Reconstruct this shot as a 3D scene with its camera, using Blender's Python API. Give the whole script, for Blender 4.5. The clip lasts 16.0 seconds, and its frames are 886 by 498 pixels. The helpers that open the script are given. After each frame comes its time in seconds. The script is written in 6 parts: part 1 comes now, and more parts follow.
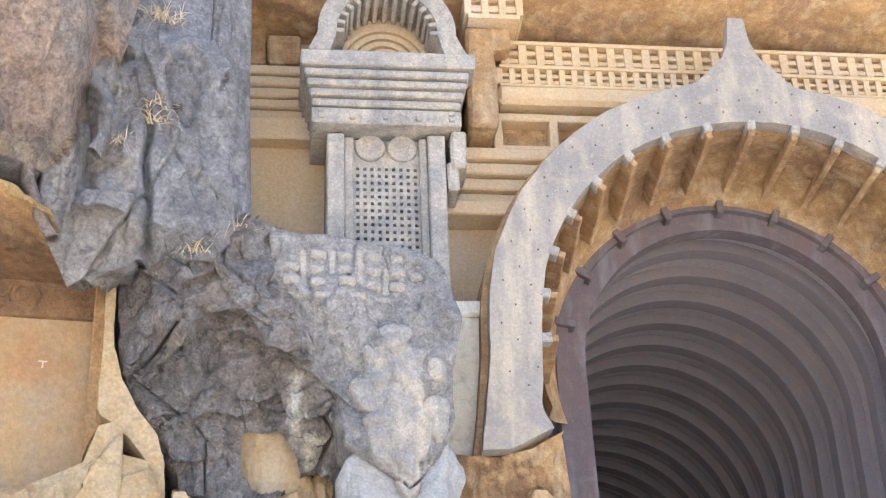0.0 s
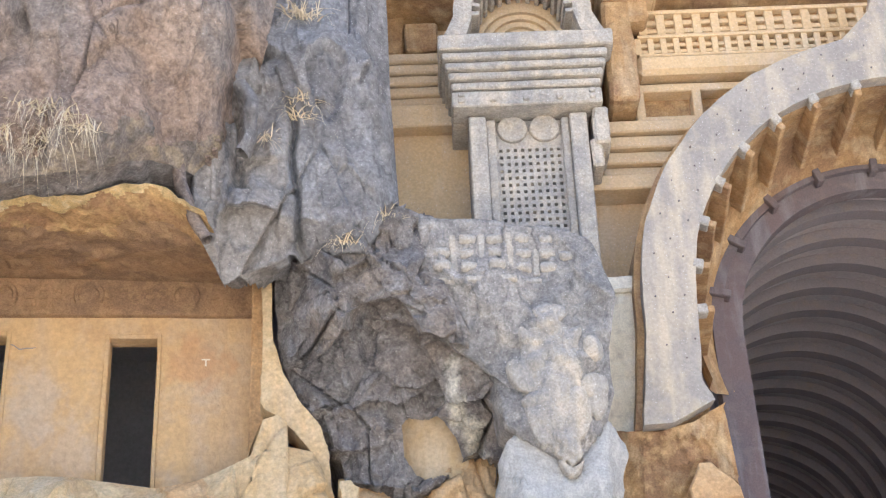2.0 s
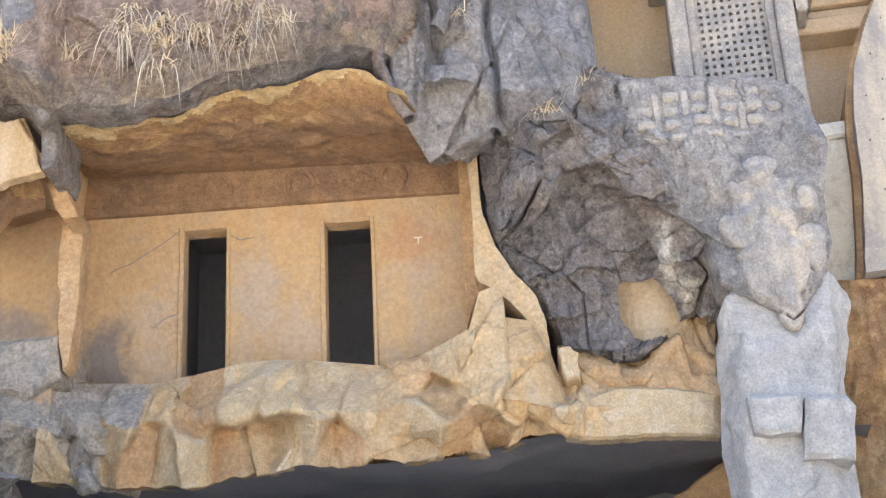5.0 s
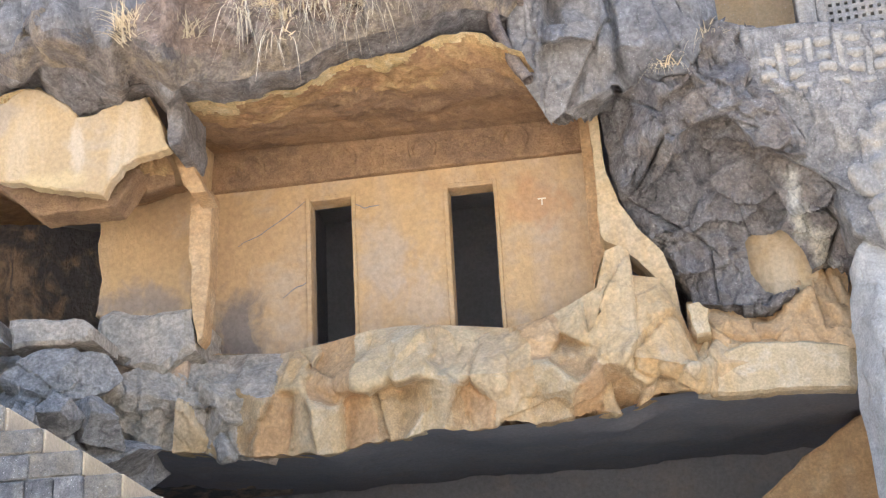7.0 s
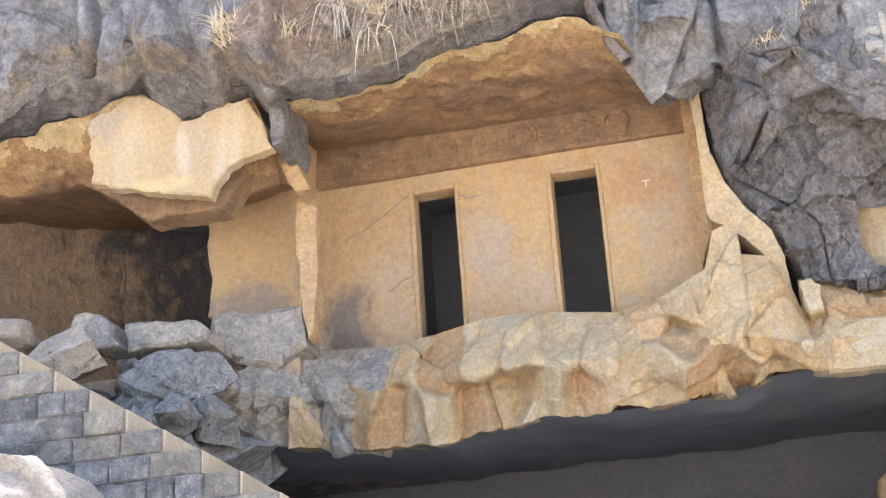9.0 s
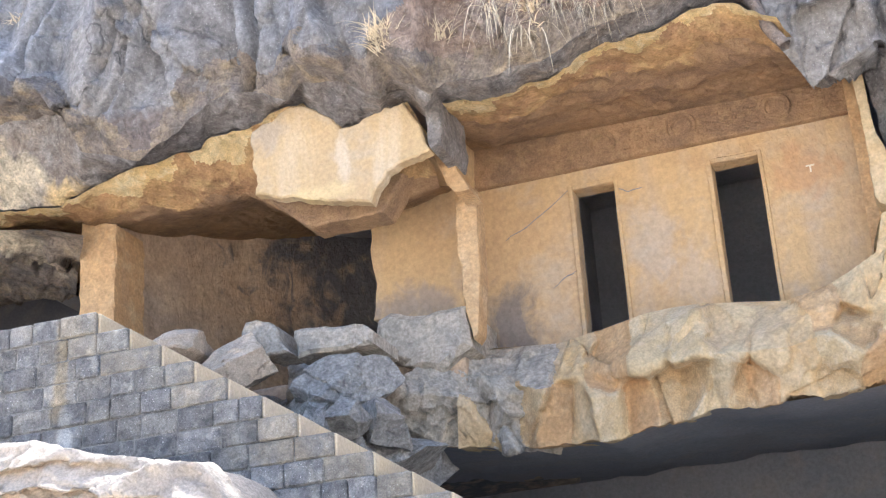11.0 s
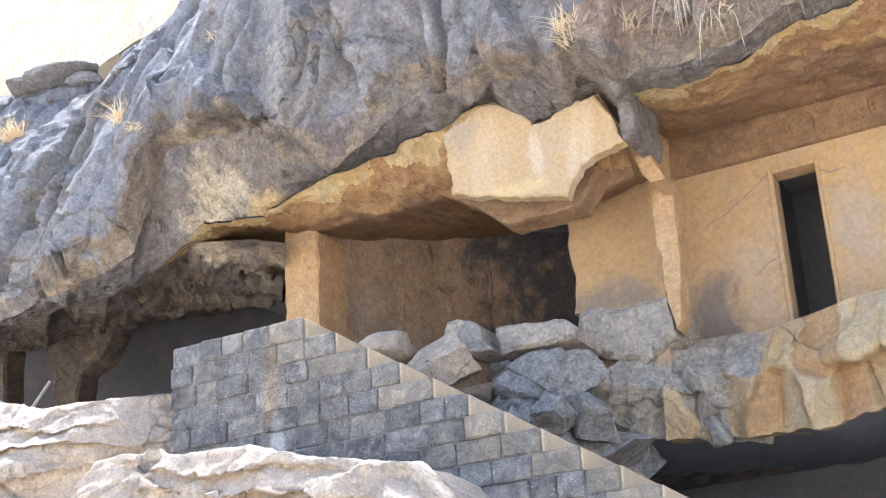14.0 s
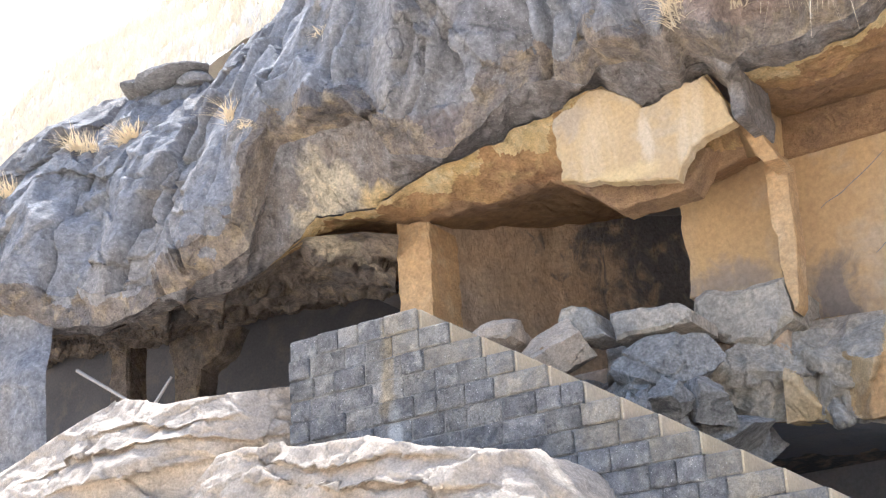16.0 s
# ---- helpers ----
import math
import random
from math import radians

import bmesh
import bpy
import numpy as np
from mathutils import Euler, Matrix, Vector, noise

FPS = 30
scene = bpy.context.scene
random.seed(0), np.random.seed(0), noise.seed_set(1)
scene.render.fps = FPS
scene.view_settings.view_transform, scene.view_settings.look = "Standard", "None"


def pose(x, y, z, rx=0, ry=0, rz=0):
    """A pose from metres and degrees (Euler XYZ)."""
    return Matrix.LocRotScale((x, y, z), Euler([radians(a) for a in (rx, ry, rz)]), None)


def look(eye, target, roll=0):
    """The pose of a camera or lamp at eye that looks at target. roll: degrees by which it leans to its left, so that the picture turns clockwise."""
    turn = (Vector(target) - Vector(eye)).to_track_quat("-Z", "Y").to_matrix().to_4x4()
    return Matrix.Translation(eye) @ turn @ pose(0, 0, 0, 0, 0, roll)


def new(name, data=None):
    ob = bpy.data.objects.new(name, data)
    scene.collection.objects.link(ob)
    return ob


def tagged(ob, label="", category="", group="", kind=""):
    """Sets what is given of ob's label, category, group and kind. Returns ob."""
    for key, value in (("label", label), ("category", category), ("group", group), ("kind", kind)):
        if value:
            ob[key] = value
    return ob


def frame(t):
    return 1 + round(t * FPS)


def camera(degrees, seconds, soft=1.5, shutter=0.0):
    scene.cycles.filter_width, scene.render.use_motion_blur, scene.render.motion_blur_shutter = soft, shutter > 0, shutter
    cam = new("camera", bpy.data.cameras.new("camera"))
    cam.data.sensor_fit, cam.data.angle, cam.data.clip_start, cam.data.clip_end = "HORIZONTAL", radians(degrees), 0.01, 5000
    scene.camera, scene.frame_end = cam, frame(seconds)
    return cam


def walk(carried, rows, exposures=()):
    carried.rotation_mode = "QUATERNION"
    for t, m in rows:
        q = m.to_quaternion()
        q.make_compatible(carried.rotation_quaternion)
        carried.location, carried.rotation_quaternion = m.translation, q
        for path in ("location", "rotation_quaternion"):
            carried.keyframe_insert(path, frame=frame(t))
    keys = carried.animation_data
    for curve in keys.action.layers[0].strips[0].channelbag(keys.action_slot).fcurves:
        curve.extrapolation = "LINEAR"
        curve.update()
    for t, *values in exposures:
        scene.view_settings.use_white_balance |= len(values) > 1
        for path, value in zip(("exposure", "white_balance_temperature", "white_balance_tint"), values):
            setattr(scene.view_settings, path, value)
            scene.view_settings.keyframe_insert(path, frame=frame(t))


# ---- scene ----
# Rock-cut caves: a carved temple front, a cell above a broken ledge, a cliff with dry grass and a masonry stair.
# ---- camera ----
cam = camera(33.60, 16.0, soft=1.2)
# seconds, yaw, pitch, roll: the camera turns where it is, at eye height
TURNS = [
    (0, -13.22, 28.49, -2.24),
    (0.5, -10.65, 28.44, -2.37),
    (1, -8.86, 28.29, -2.51),
    (1.5, -7.57, 28.15, -2.57),
    (2, -6.60, 28.01, -2.62),
    (2.5, -5.33, 27.63, -2.46),
    (3, -3.82, 26.83, -2.37),
    (3.5, -1.90, 25.79, -2.29),
    (4, -0.17, 24.77, -2.62),
    (6.5, 6.44, 22.22, -2.93),
    (7, 7.93, 22.08, -3.10),
    (7.5, 9.18, 21.96, -3.50),
    (8, 10.24, 21.88, -3.80),
    (8.5, 11.23, 21.88, -3.97),
    (9, 12.38, 21.90, -3.84),
    (9.5, 14.21, 22.04, -3.81),
    (12, 21.77, 22.26, -3.44),
    (12.5, 23.04, 22.31, -3.31),
    (13, 24.54, 22.43, -3.28),
    (13.5, 25.93, 22.50, -3.16),
    (14, 27.49, 22.53, -3.18),
    (14.5, 28.96, 22.52, -3.20),
    (15, 30.31, 22.48, -3.28),
    (15.5, 31.34, 22.38, -3.16),
    (16, 32.22, 22.32, -3.04),
]


def aim(yaw, pitch, roll):
    return pose(0, 0, 1.6, 0, 0, yaw) @ pose(0, 0, 0, 90 + pitch) @ pose(0, 0, 0, 0, 0, roll)


walk(cam, [(t, aim(a, b, c)) for t, a, b, c in TURNS], exposures=[(0, 1.78, 5560, 8), (3.5, 1.76, 5680, 8), (8, 1.84, 5620, 8), (12, 1.9, 5420, 8), (16, 1.64, 5600, 8)])

# ---- light ----
SUN_EL, SUN_AZ = radians(66), radians(-38)  # azimuth from +y towards +x
world = bpy.data.worlds.new("sky")
scene.world = world
world.use_nodes = True
wn = world.node_tree.nodes
sky = wn.new("ShaderNodeTexSky")
sky.sky_type, sky.sun_disc = "NISHITA", False
sky.sun_elevation, sky.sun_rotation = SUN_EL, SUN_AZ
sky.air_density, sky.dust_density, sky.ozone_density = 1.0, 4.0, 1.0
wn["Background"].inputs[1].default_value = 0.15
world.node_tree.links.new(sky.outputs[0], wn["Background"].inputs[0])
sun = bpy.data.lights.new("sun", "SUN")
sun.energy, sun.angle, sun.color = 3.3, radians(0.6), (1.0, 0.94, 0.85)
sun_dir = Vector((math.sin(SUN_AZ) * math.cos(SUN_EL), math.cos(SUN_AZ) * math.cos(SUN_EL), math.sin(SUN_EL)))
new("sun", sun).matrix_world = look(sun_dir * 60, (0, 0, 0))


# ---- materials ----
def material(name, base, second, third, scale=1.0, rough=0.9, bump=0.5, streak=0.0, streak_colour=(0.5, 0.48, 0.45), speck=0.0, chisel=0.0, rand=0.0, stains_and_shade=(), rocky=0.0, wash=0.0, wash_colour=(0.42, 0.35, 0.27)):
    m = bpy.data.materials.new(name)
    m.use_nodes = True
    t = m.node_tree
    n, link = t.nodes, t.links.new
    bsdf = n["Principled BSDF"]
    bsdf.inputs["Roughness"].default_value = rough
    bsdf.inputs["Specular IOR Level"].default_value = 0.25
    co = n.new("ShaderNodeTexCoord")
    geo = n.new("ShaderNodeNewGeometry")

    def tex(size, detail, dist=0.0, stretch=None, rough_=0.6):
        x = n.new("ShaderNodeTexNoise")
        x.inputs["Scale"].default_value, x.inputs["Detail"].default_value = size, detail
        x.inputs["Roughness"].default_value, x.inputs["Distortion"].default_value = rough_, dist
        if stretch:
            mp = n.new("ShaderNodeMapping")
            mp.inputs["Scale"].default_value = stretch
            link(geo.outputs["Position"], mp.inputs[0])
            link(mp.outputs[0], x.inputs["Vector"])
        else:
            link(geo.outputs["Position"], x.inputs["Vector"])
        return x

    def ramp(src, lo, hi):
        r = n.new("ShaderNodeMapRange")
        r.inputs["From Min"].default_value, r.inputs["From Max"].default_value = lo, hi
        link(src, r.inputs[0])
        return r.outputs[0]

    def mix(a, b, fac):
        x = n.new("ShaderNodeMix")
        x.data_type = "RGBA"
        for sock, v in ((x.inputs[6], a), (x.inputs[7], b)):
            if isinstance(v, tuple):
                sock.default_value = (*v, 1)
            else:
                link(v, sock)
        link(fac, x.inputs[0])
        return x.outputs[2]

    big = tex(0.55 * scale, 6, 0.6)
    mid = tex(2.3 * scale, 8, 0.3)
    fine = tex(22 * scale, 6)
    col = mix(base, second, ramp(big.outputs[0], 0.42, 0.6))
    col = mix(col, third, ramp(mid.outputs[0], 0.5, 0.72))
    if streak:
        st = tex(1.6 * scale, 5, 0.2, (1.0, 1.0, 0.16))
        f = n.new("ShaderNodeMath")
        f.operation = "MULTIPLY"
        f.inputs[1].default_value = streak
        link(ramp(st.outputs[0], 0.52, 0.68), f.inputs[0])
        col = mix(col, streak_colour, f.outputs[0])
    if wash:
        # broad upright mineral runs
        wt = tex(0.75 * scale, 4, 0.3, (1.0, 1.0, 0.13))
        f = n.new("ShaderNodeMath")
        f.operation = "MULTIPLY"
        f.inputs[1].default_value = wash
        link(ramp(wt.outputs[0], 0.5, 0.62), f.inputs[0])
        col = mix(col, wash_colour, f.outputs[0])
    if speck:
        sp = tex(60, 2, 0, None, 0.4)
        f = n.new("ShaderNodeMath")
        f.operation = "MULTIPLY"
        f.inputs[1].default_value = speck
        link(ramp(sp.outputs[0], 0.67, 0.74), f.inputs[0])
        col = mix(col, (0.72, 0.7, 0.66), f.outputs[0])
    # soft-edged patches: real stains, and the den wall's painted shade
    for (cx, cy, cz), (rx, ry, rz), tone, much in stains_and_shade:
        mp = n.new("ShaderNodeMapping")
        mp.vector_type = "POINT"
        mp.inputs["Scale"].default_value = (1 / rx, 1 / ry, 1 / rz)
        mp.inputs["Location"].default_value = (-cx / rx, -cy / ry, -cz / rz)
        link(geo.outputs["Position"], mp.inputs[0])
        ln = n.new("ShaderNodeVectorMath")
        ln.operation = "LENGTH"
        link(mp.outputs[0], ln.inputs[0])
        patch = tex(3.2, 5, 0.8, (1.0, 1.0, 0.7))
        ad = n.new("ShaderNodeMath")
        ad.operation = "MULTIPLY_ADD"
        ad.inputs[1].default_value = 2.2
        link(patch.outputs[0], ad.inputs[0])
        link(ln.outputs["Value"], ad.inputs[2])
        f = n.new("ShaderNodeMapRange")
        f.inputs["From Min"].default_value, f.inputs["From Max"].default_value = 2.1, 1.55
        f.inputs["To Max"].default_value = much
        link(ad.outputs[0], f.inputs[0])
        col = mix(col, tone, f.outputs[0])
    edge = None
    if rocky:
        # blotches and hairline fractures
        blot = tex(7.5, 10, 0.5, None, 0.72)
        dk = n.new("ShaderNodeMapRange")
        dk.inputs["From Min"].default_value, dk.inputs["From Max"].default_value = 0.36, 0.64
        dk.inputs["To Min"].default_value, dk.inputs["To Max"].default_value = 1 - 0.34 * rocky, 1 + 0.36 * rocky
        link(blot.outputs[0], dk.inputs[0])
        mul = n.new("ShaderNodeVectorMath")
        mul.operation = "SCALE"
        link(col, mul.inputs[0])
        link(dk.outputs[0], mul.inputs["Scale"])
        col = mul.outputs[0]
        warp = tex(1.1, 4, 0.2)
        wa = n.new("ShaderNodeVectorMath")
        wa.operation = "MULTIPLY_ADD"
        wa.inputs[1].default_value = (0.9, 0.9, 0.9)
        link(warp.outputs["Color"], wa.inputs[0])
        link(geo.outputs["Position"], wa.inputs[2])
        vo = n.new("ShaderNodeTexVoronoi")
        vo.feature = "DISTANCE_TO_EDGE"
        vo.inputs["Scale"].default_value = 0.62
        link(wa.outputs[0], vo.inputs["Vector"])
        edge = n.new("ShaderNodeMapRange")
        edge.inputs["From Min"].default_value, edge.inputs["From Max"].default_value = 0.0, 0.018
        # fractures open only here and there
        gate = tex(0.9, 3, 0.0, (1.0, 1.0, 1.0))
        gr = n.new("ShaderNodeMapRange")
        gr.inputs["From Min"].default_value, gr.inputs["From Max"].default_value = 0.62, 0.48
        gr.inputs["To Max"].default_value = 0.05
        link(gate.outputs[0], gr.inputs[0])
        ga = n.new("ShaderNodeMath")
        ga.operation = "ADD"
        link(vo.outputs["Distance"], ga.inputs[0])
        link(gr.outputs[0], ga.inputs[1])
        link(ga.outputs[0], edge.inputs[0])
        lo = n.new("ShaderNodeMapRange")
        lo.inputs["To Min"].default_value = 1 - 0.55 * rocky
        link(edge.outputs[0], lo.inputs[0])
        m2 = n.new("ShaderNodeVectorMath")
        m2.operation = "SCALE"
        link(col, m2.inputs[0])
        link(lo.outputs[0], m2.inputs["Scale"])
        col = m2.outputs[0]
    hsv = n.new("ShaderNodeHueSaturation")
    vr = n.new("ShaderNodeMapRange")
    vr.inputs["To Min"].default_value, vr.inputs["To Max"].default_value = 0.86 - 0.15 * rocky, 1.13 + 0.15 * rocky
    vr.inputs["From Min"].default_value, vr.inputs["From Max"].default_value = 0.3, 0.7
    link(fine.outputs[0], vr.inputs[0])
    val = vr.outputs[0]
    if rand:
        oi = n.new("ShaderNodeObjectInfo")
        rr = n.new("ShaderNodeMapRange")
        rr.inputs["To Min"].default_value, rr.inputs["To Max"].default_value = 1 - rand, 1 + rand
        link(oi.outputs["Random"], rr.inputs[0])
        mm = n.new("ShaderNodeMath")
        mm.operation = "MULTIPLY"
        link(val, mm.inputs[0])
        link(rr.outputs[0], mm.inputs[1])
        val = mm.outputs[0]
    link(val, hsv.inputs["Value"])
    link(col, hsv.inputs["Color"])
    link(hsv.outputs[0], bsdf.inputs["Base Color"])
    b1 = n.new("ShaderNodeBump")
    b1.inputs["Strength"].default_value, b1.inputs["Distance"].default_value = bump, 0.05
    link(mid.outputs[0], b1.inputs["Height"])
    b2 = n.new("ShaderNodeBump")
    b2.inputs["Strength"].default_value, b2.inputs["Distance"].default_value = bump, 0.012 + 0.014 * rocky
    link(fine.outputs[0], b2.inputs["Height"])
    link(b1.outputs[0], b2.inputs["Normal"])
    last = b2
    if rocky:
        for height, power, deep in ((blot.outputs[0], 0.9, 0.09), (edge.outputs[0], 0.5, 0.04)):
            b4 = n.new("ShaderNodeBump")
            b4.inputs["Strength"].default_value, b4.inputs["Distance"].default_value = power * rocky, deep
            link(height, b4.inputs["Height"])
            link(last.outputs[0], b4.inputs["Normal"])
            last = b4
    if chisel:
        ch = tex(8, 3, 0.5, (1.3, 1.3, 0.85))
        b3 = n.new("ShaderNodeBump")
        b3.inputs["Strength"].default_value, b3.inputs["Distance"].default_value = chisel, 0.035
        link(ch.outputs[0], b3.inputs["Height"])
        link(last.outputs[0], b3.inputs["Normal"])
        last = b3
    link(last.outputs[0], bsdf.inputs["Normal"])
    return m


CREAM, RUST, SOOT = (0.66, 0.56, 0.4), (0.34, 0.22, 0.12), (0.13, 0.125, 0.13)
CRUST = [(-10.26, 13.4, 9.54), (-9.75, 13.4, 9.65), (-10.58, 13.4, 9.01), (-9.58, 13.4, 9.22), (-10.99, 13.4, 8.57)]
BREAKS = [(-8.29, 13.4, 9.42), (-9.76, 13.4, 9.96), (-7.06, 13.4, 9.42), (-7.45, 13.4, 8.98), (-5.76, 13.4, 9.5)]
BASALT = material("basalt", (0.25, 0.242, 0.246), (0.182, 0.166, 0.158), (0.325, 0.305, 0.295), 0.9, streak=0.6, streak_colour=(0.36, 0.345, 0.335), speck=0.5, bump=0.8,
                  stains_and_shade=[(CRUST[0], (0.45, 2, 0.5), CREAM, 0.8), (CRUST[2], (0.4, 2, 0.6), CREAM, 0.7), (CRUST[3], (0.35, 2, 0.25), (0.6, 0.44, 0.22), 0.9), (CRUST[4], (0.5, 2, 0.3), CREAM, 0.6),
                          (BREAKS[0], (1.0, 2, 0.35), (0.17, 0.13, 0.11), 0.8), (BREAKS[1], (0.8, 2, 0.3), (0.2, 0.15, 0.12), 0.8), (BREAKS[2], (0.7, 2, 0.4), SOOT, 0.7), (BREAKS[4], (0.8, 2, 0.2), (0.15, 0.12, 0.1), 0.8)], rocky=0.8, wash=0.45, wash_colour=(0.39, 0.335, 0.28))
BASALT_BROWN = material("weathered basalt", (0.34, 0.245, 0.185), (0.28, 0.235, 0.205), (0.42, 0.31, 0.235), 1.1, streak=0.4, streak_colour=(0.15, 0.14, 0.15), speck=0.4, bump=0.8, rocky=1)
WHITE_RUN = [(1.77, 15.1, 7.93), (1.83, 15.1, 7.66), (2.02, 15.1, 7.38), (2.12, 15.1, 7.14), (2.27, 15.1, 7.04)]
BASALT_DARK = material("damp and shaded dark basalt", (0.22, 0.2, 0.195), (0.29, 0.24, 0.2), (0.34, 0.315, 0.3), 1.3, streak=0.35, streak_colour=(0.36, 0.35, 0.35), speck=0.5, bump=0.9,
                       stains_and_shade=[(CRUST[0], (0.5, 1.5, 0.45), CREAM, 0.9), (CRUST[2], (0.45, 1.5, 0.5), CREAM, 0.8), (CRUST[3], (0.4, 1.5, 0.22), (0.62, 0.45, 0.22), 0.9), (WHITE_RUN[0], (0.1, 1, 0.3), (0.7, 0.66, 0.58), 0.8), (WHITE_RUN[1], (0.12, 1, 0.2), (0.7, 0.64, 0.52), 0.8), (WHITE_RUN[2], (0.15, 1, 0.25), (0.72, 0.64, 0.5), 0.9), (WHITE_RUN[3], (0.15, 1, 0.2), (0.66, 0.6, 0.5), 0.8)], rocky=1)
CARVED = material("grey carved stone", (0.41, 0.37, 0.32), (0.32, 0.295, 0.268), (0.5, 0.425, 0.335), 1.5, streak=0.6, streak_colour=(0.57, 0.48, 0.36), speck=0.6, bump=0.5, rocky=0.5)
FACE_ROCK = material("worn carved rock", (0.35, 0.32, 0.295), (0.25, 0.235, 0.225), (0.42, 0.37, 0.315), 1.5, streak=0.35, streak_colour=(0.46, 0.41, 0.34), speck=0.6, bump=0.7, rocky=0.9)
ARCH_STONE = material("pale weathered arch stone", (0.34, 0.3, 0.26), (0.28, 0.25, 0.225), (0.44, 0.365, 0.27), 1.2, streak=0.8, streak_colour=(0.56, 0.46, 0.33), speck=0.6, bump=0.35)
OCHRE = material("ochre rock", (0.56, 0.37, 0.19), (0.5, 0.31, 0.15), (0.6, 0.43, 0.25), 1.2, streak=0.25, streak_colour=(0.42, 0.34, 0.26), bump=0.5, rocky=0.4)
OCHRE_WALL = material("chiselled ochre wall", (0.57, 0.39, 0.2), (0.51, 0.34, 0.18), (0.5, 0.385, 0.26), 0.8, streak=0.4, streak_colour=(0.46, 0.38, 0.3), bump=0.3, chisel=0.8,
                      stains_and_shade=[((-4.75, 16, 7.3), (0.42, 1, 0.6), (0.2, 0.175, 0.16), 0.85), ((-2.95, 16, 8.1), (0.4, 1, 0.55), (0.46, 0.4, 0.34), 0.4), ((-2.5, 16, 7.6), (0.4, 1, 0.5), (0.48, 0.41, 0.34), 0.4), ((-1.1, 16, 8.6), (0.5, 1, 0.4), (0.5, 0.28, 0.14), 0.6), ((-5.8, 15.6, 7.7), (0.7, 1, 0.3), (0.3, 0.25, 0.22), 0.7)])
PANEL_AT = [(-5.89, 13.72, 8.92), (-6.86, 13.72, 9.4), (-6.25, 13.72, 8.49)]
PANEL = material("pale chiselled ochre slab", (0.54, 0.385, 0.205), (0.49, 0.355, 0.205), (0.49, 0.39, 0.27), 1.0, streak=0.6, streak_colour=(0.66, 0.55, 0.4), bump=0.3, chisel=0.8,
                 stains_and_shade=[(PANEL_AT[0], (0.1, 1, 0.42), (0.7, 0.6, 0.46), 0.5), (PANEL_AT[1], (0.3, 1, 0.3), (0.4, 0.33, 0.26), 0.6), (PANEL_AT[2], (0.5, 1, 0.15), (0.66, 0.5, 0.26), 0.7)])
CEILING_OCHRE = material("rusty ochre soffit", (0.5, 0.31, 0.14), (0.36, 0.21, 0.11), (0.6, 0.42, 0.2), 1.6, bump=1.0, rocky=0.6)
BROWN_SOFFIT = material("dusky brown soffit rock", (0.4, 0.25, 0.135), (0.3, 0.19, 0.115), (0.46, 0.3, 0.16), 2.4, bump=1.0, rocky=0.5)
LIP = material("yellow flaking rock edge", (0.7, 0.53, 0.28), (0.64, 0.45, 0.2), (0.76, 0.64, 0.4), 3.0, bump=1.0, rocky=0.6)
LEDGE = material("broken ochre rock", (0.56, 0.4, 0.215), (0.53, 0.41, 0.265), (0.62, 0.49, 0.3), 1.1, streak=0.7, streak_colour=(0.6, 0.38, 0.16), bump=0.5, rocky=0.35)
RUSTY = material("rust-stained broken rock", (0.55, 0.39, 0.21), (0.46, 0.29, 0.14), (0.62, 0.48, 0.3), 2.2, bump=0.7, rocky=0.5)
FLAKE = material("fresh pale rock break", (0.58, 0.45, 0.28), (0.56, 0.42, 0.24), (0.63, 0.53, 0.38), 1.6, streak=0.6, streak_colour=(0.6, 0.4, 0.18), bump=0.5, rocky=0.35)
CELL = material("smoky cell rock", (0.48, 0.47, 0.48), (0.43, 0.425, 0.44), (0.52, 0.48, 0.45), 1.0, bump=0.5)
PALE = material("bleached rock", (0.56, 0.45, 0.34), (0.46, 0.38, 0.3), (0.62, 0.515, 0.4), 2.0, streak=0.45, streak_colour=(0.46, 0.38, 0.3), bump=0.8, rocky=0.55)
FACADE = material("ochre facade stone", (0.58, 0.42, 0.24), (0.54, 0.41, 0.27), (0.6, 0.46, 0.28), 1.2, streak=0.45, streak_colour=(0.64, 0.56, 0.46), speck=0.6, bump=0.4)
# Stained brown stone; it also puts shade into the recess backs.
FACADE_DEEP = material("stained brown and recess-shade stone", (0.42, 0.26, 0.12), (0.3, 0.18, 0.1), (0.55, 0.38, 0.2), 2.0, streak=0.5, streak_colour=(0.62, 0.5, 0.32), bump=0.5, rocky=0.5)
WOOD = material("old dark teak", (0.15, 0.125, 0.13), (0.17, 0.125, 0.12), (0.2, 0.16, 0.15), 2.5, streak=0.6, streak_colour=(0.26, 0.24, 0.25), bump=0.4)
VAULT = material("sooty vault rock", (0.42, 0.355, 0.34), (0.38, 0.345, 0.35), (0.44, 0.34, 0.3), 1.0, bump=0.3)
RIB = material("old rib timber", (0.25, 0.215, 0.22), (0.23, 0.205, 0.215), (0.27, 0.22, 0.2), 2.0, bump=0.3)
PLASTER = material("white repair plaster", (0.45, 0.425, 0.385), (0.36, 0.34, 0.315), (0.55, 0.515, 0.465), 1.8, streak=0.5, streak_colour=(0.36, 0.33, 0.29), bump=0.5, rocky=0.4)
LIME = material("peeling lime wash", (0.8, 0.75, 0.64), (0.74, 0.65, 0.49), (0.5, 0.42, 0.32), 2.4, streak=0.6, streak_colour=(0.42, 0.33, 0.22), bump=0.5)
STAIN_AT = [(-7.34, 10.6, 6.02), (-7.37, 10.6, 5.59), (-7.29, 10.6, 5.15)]
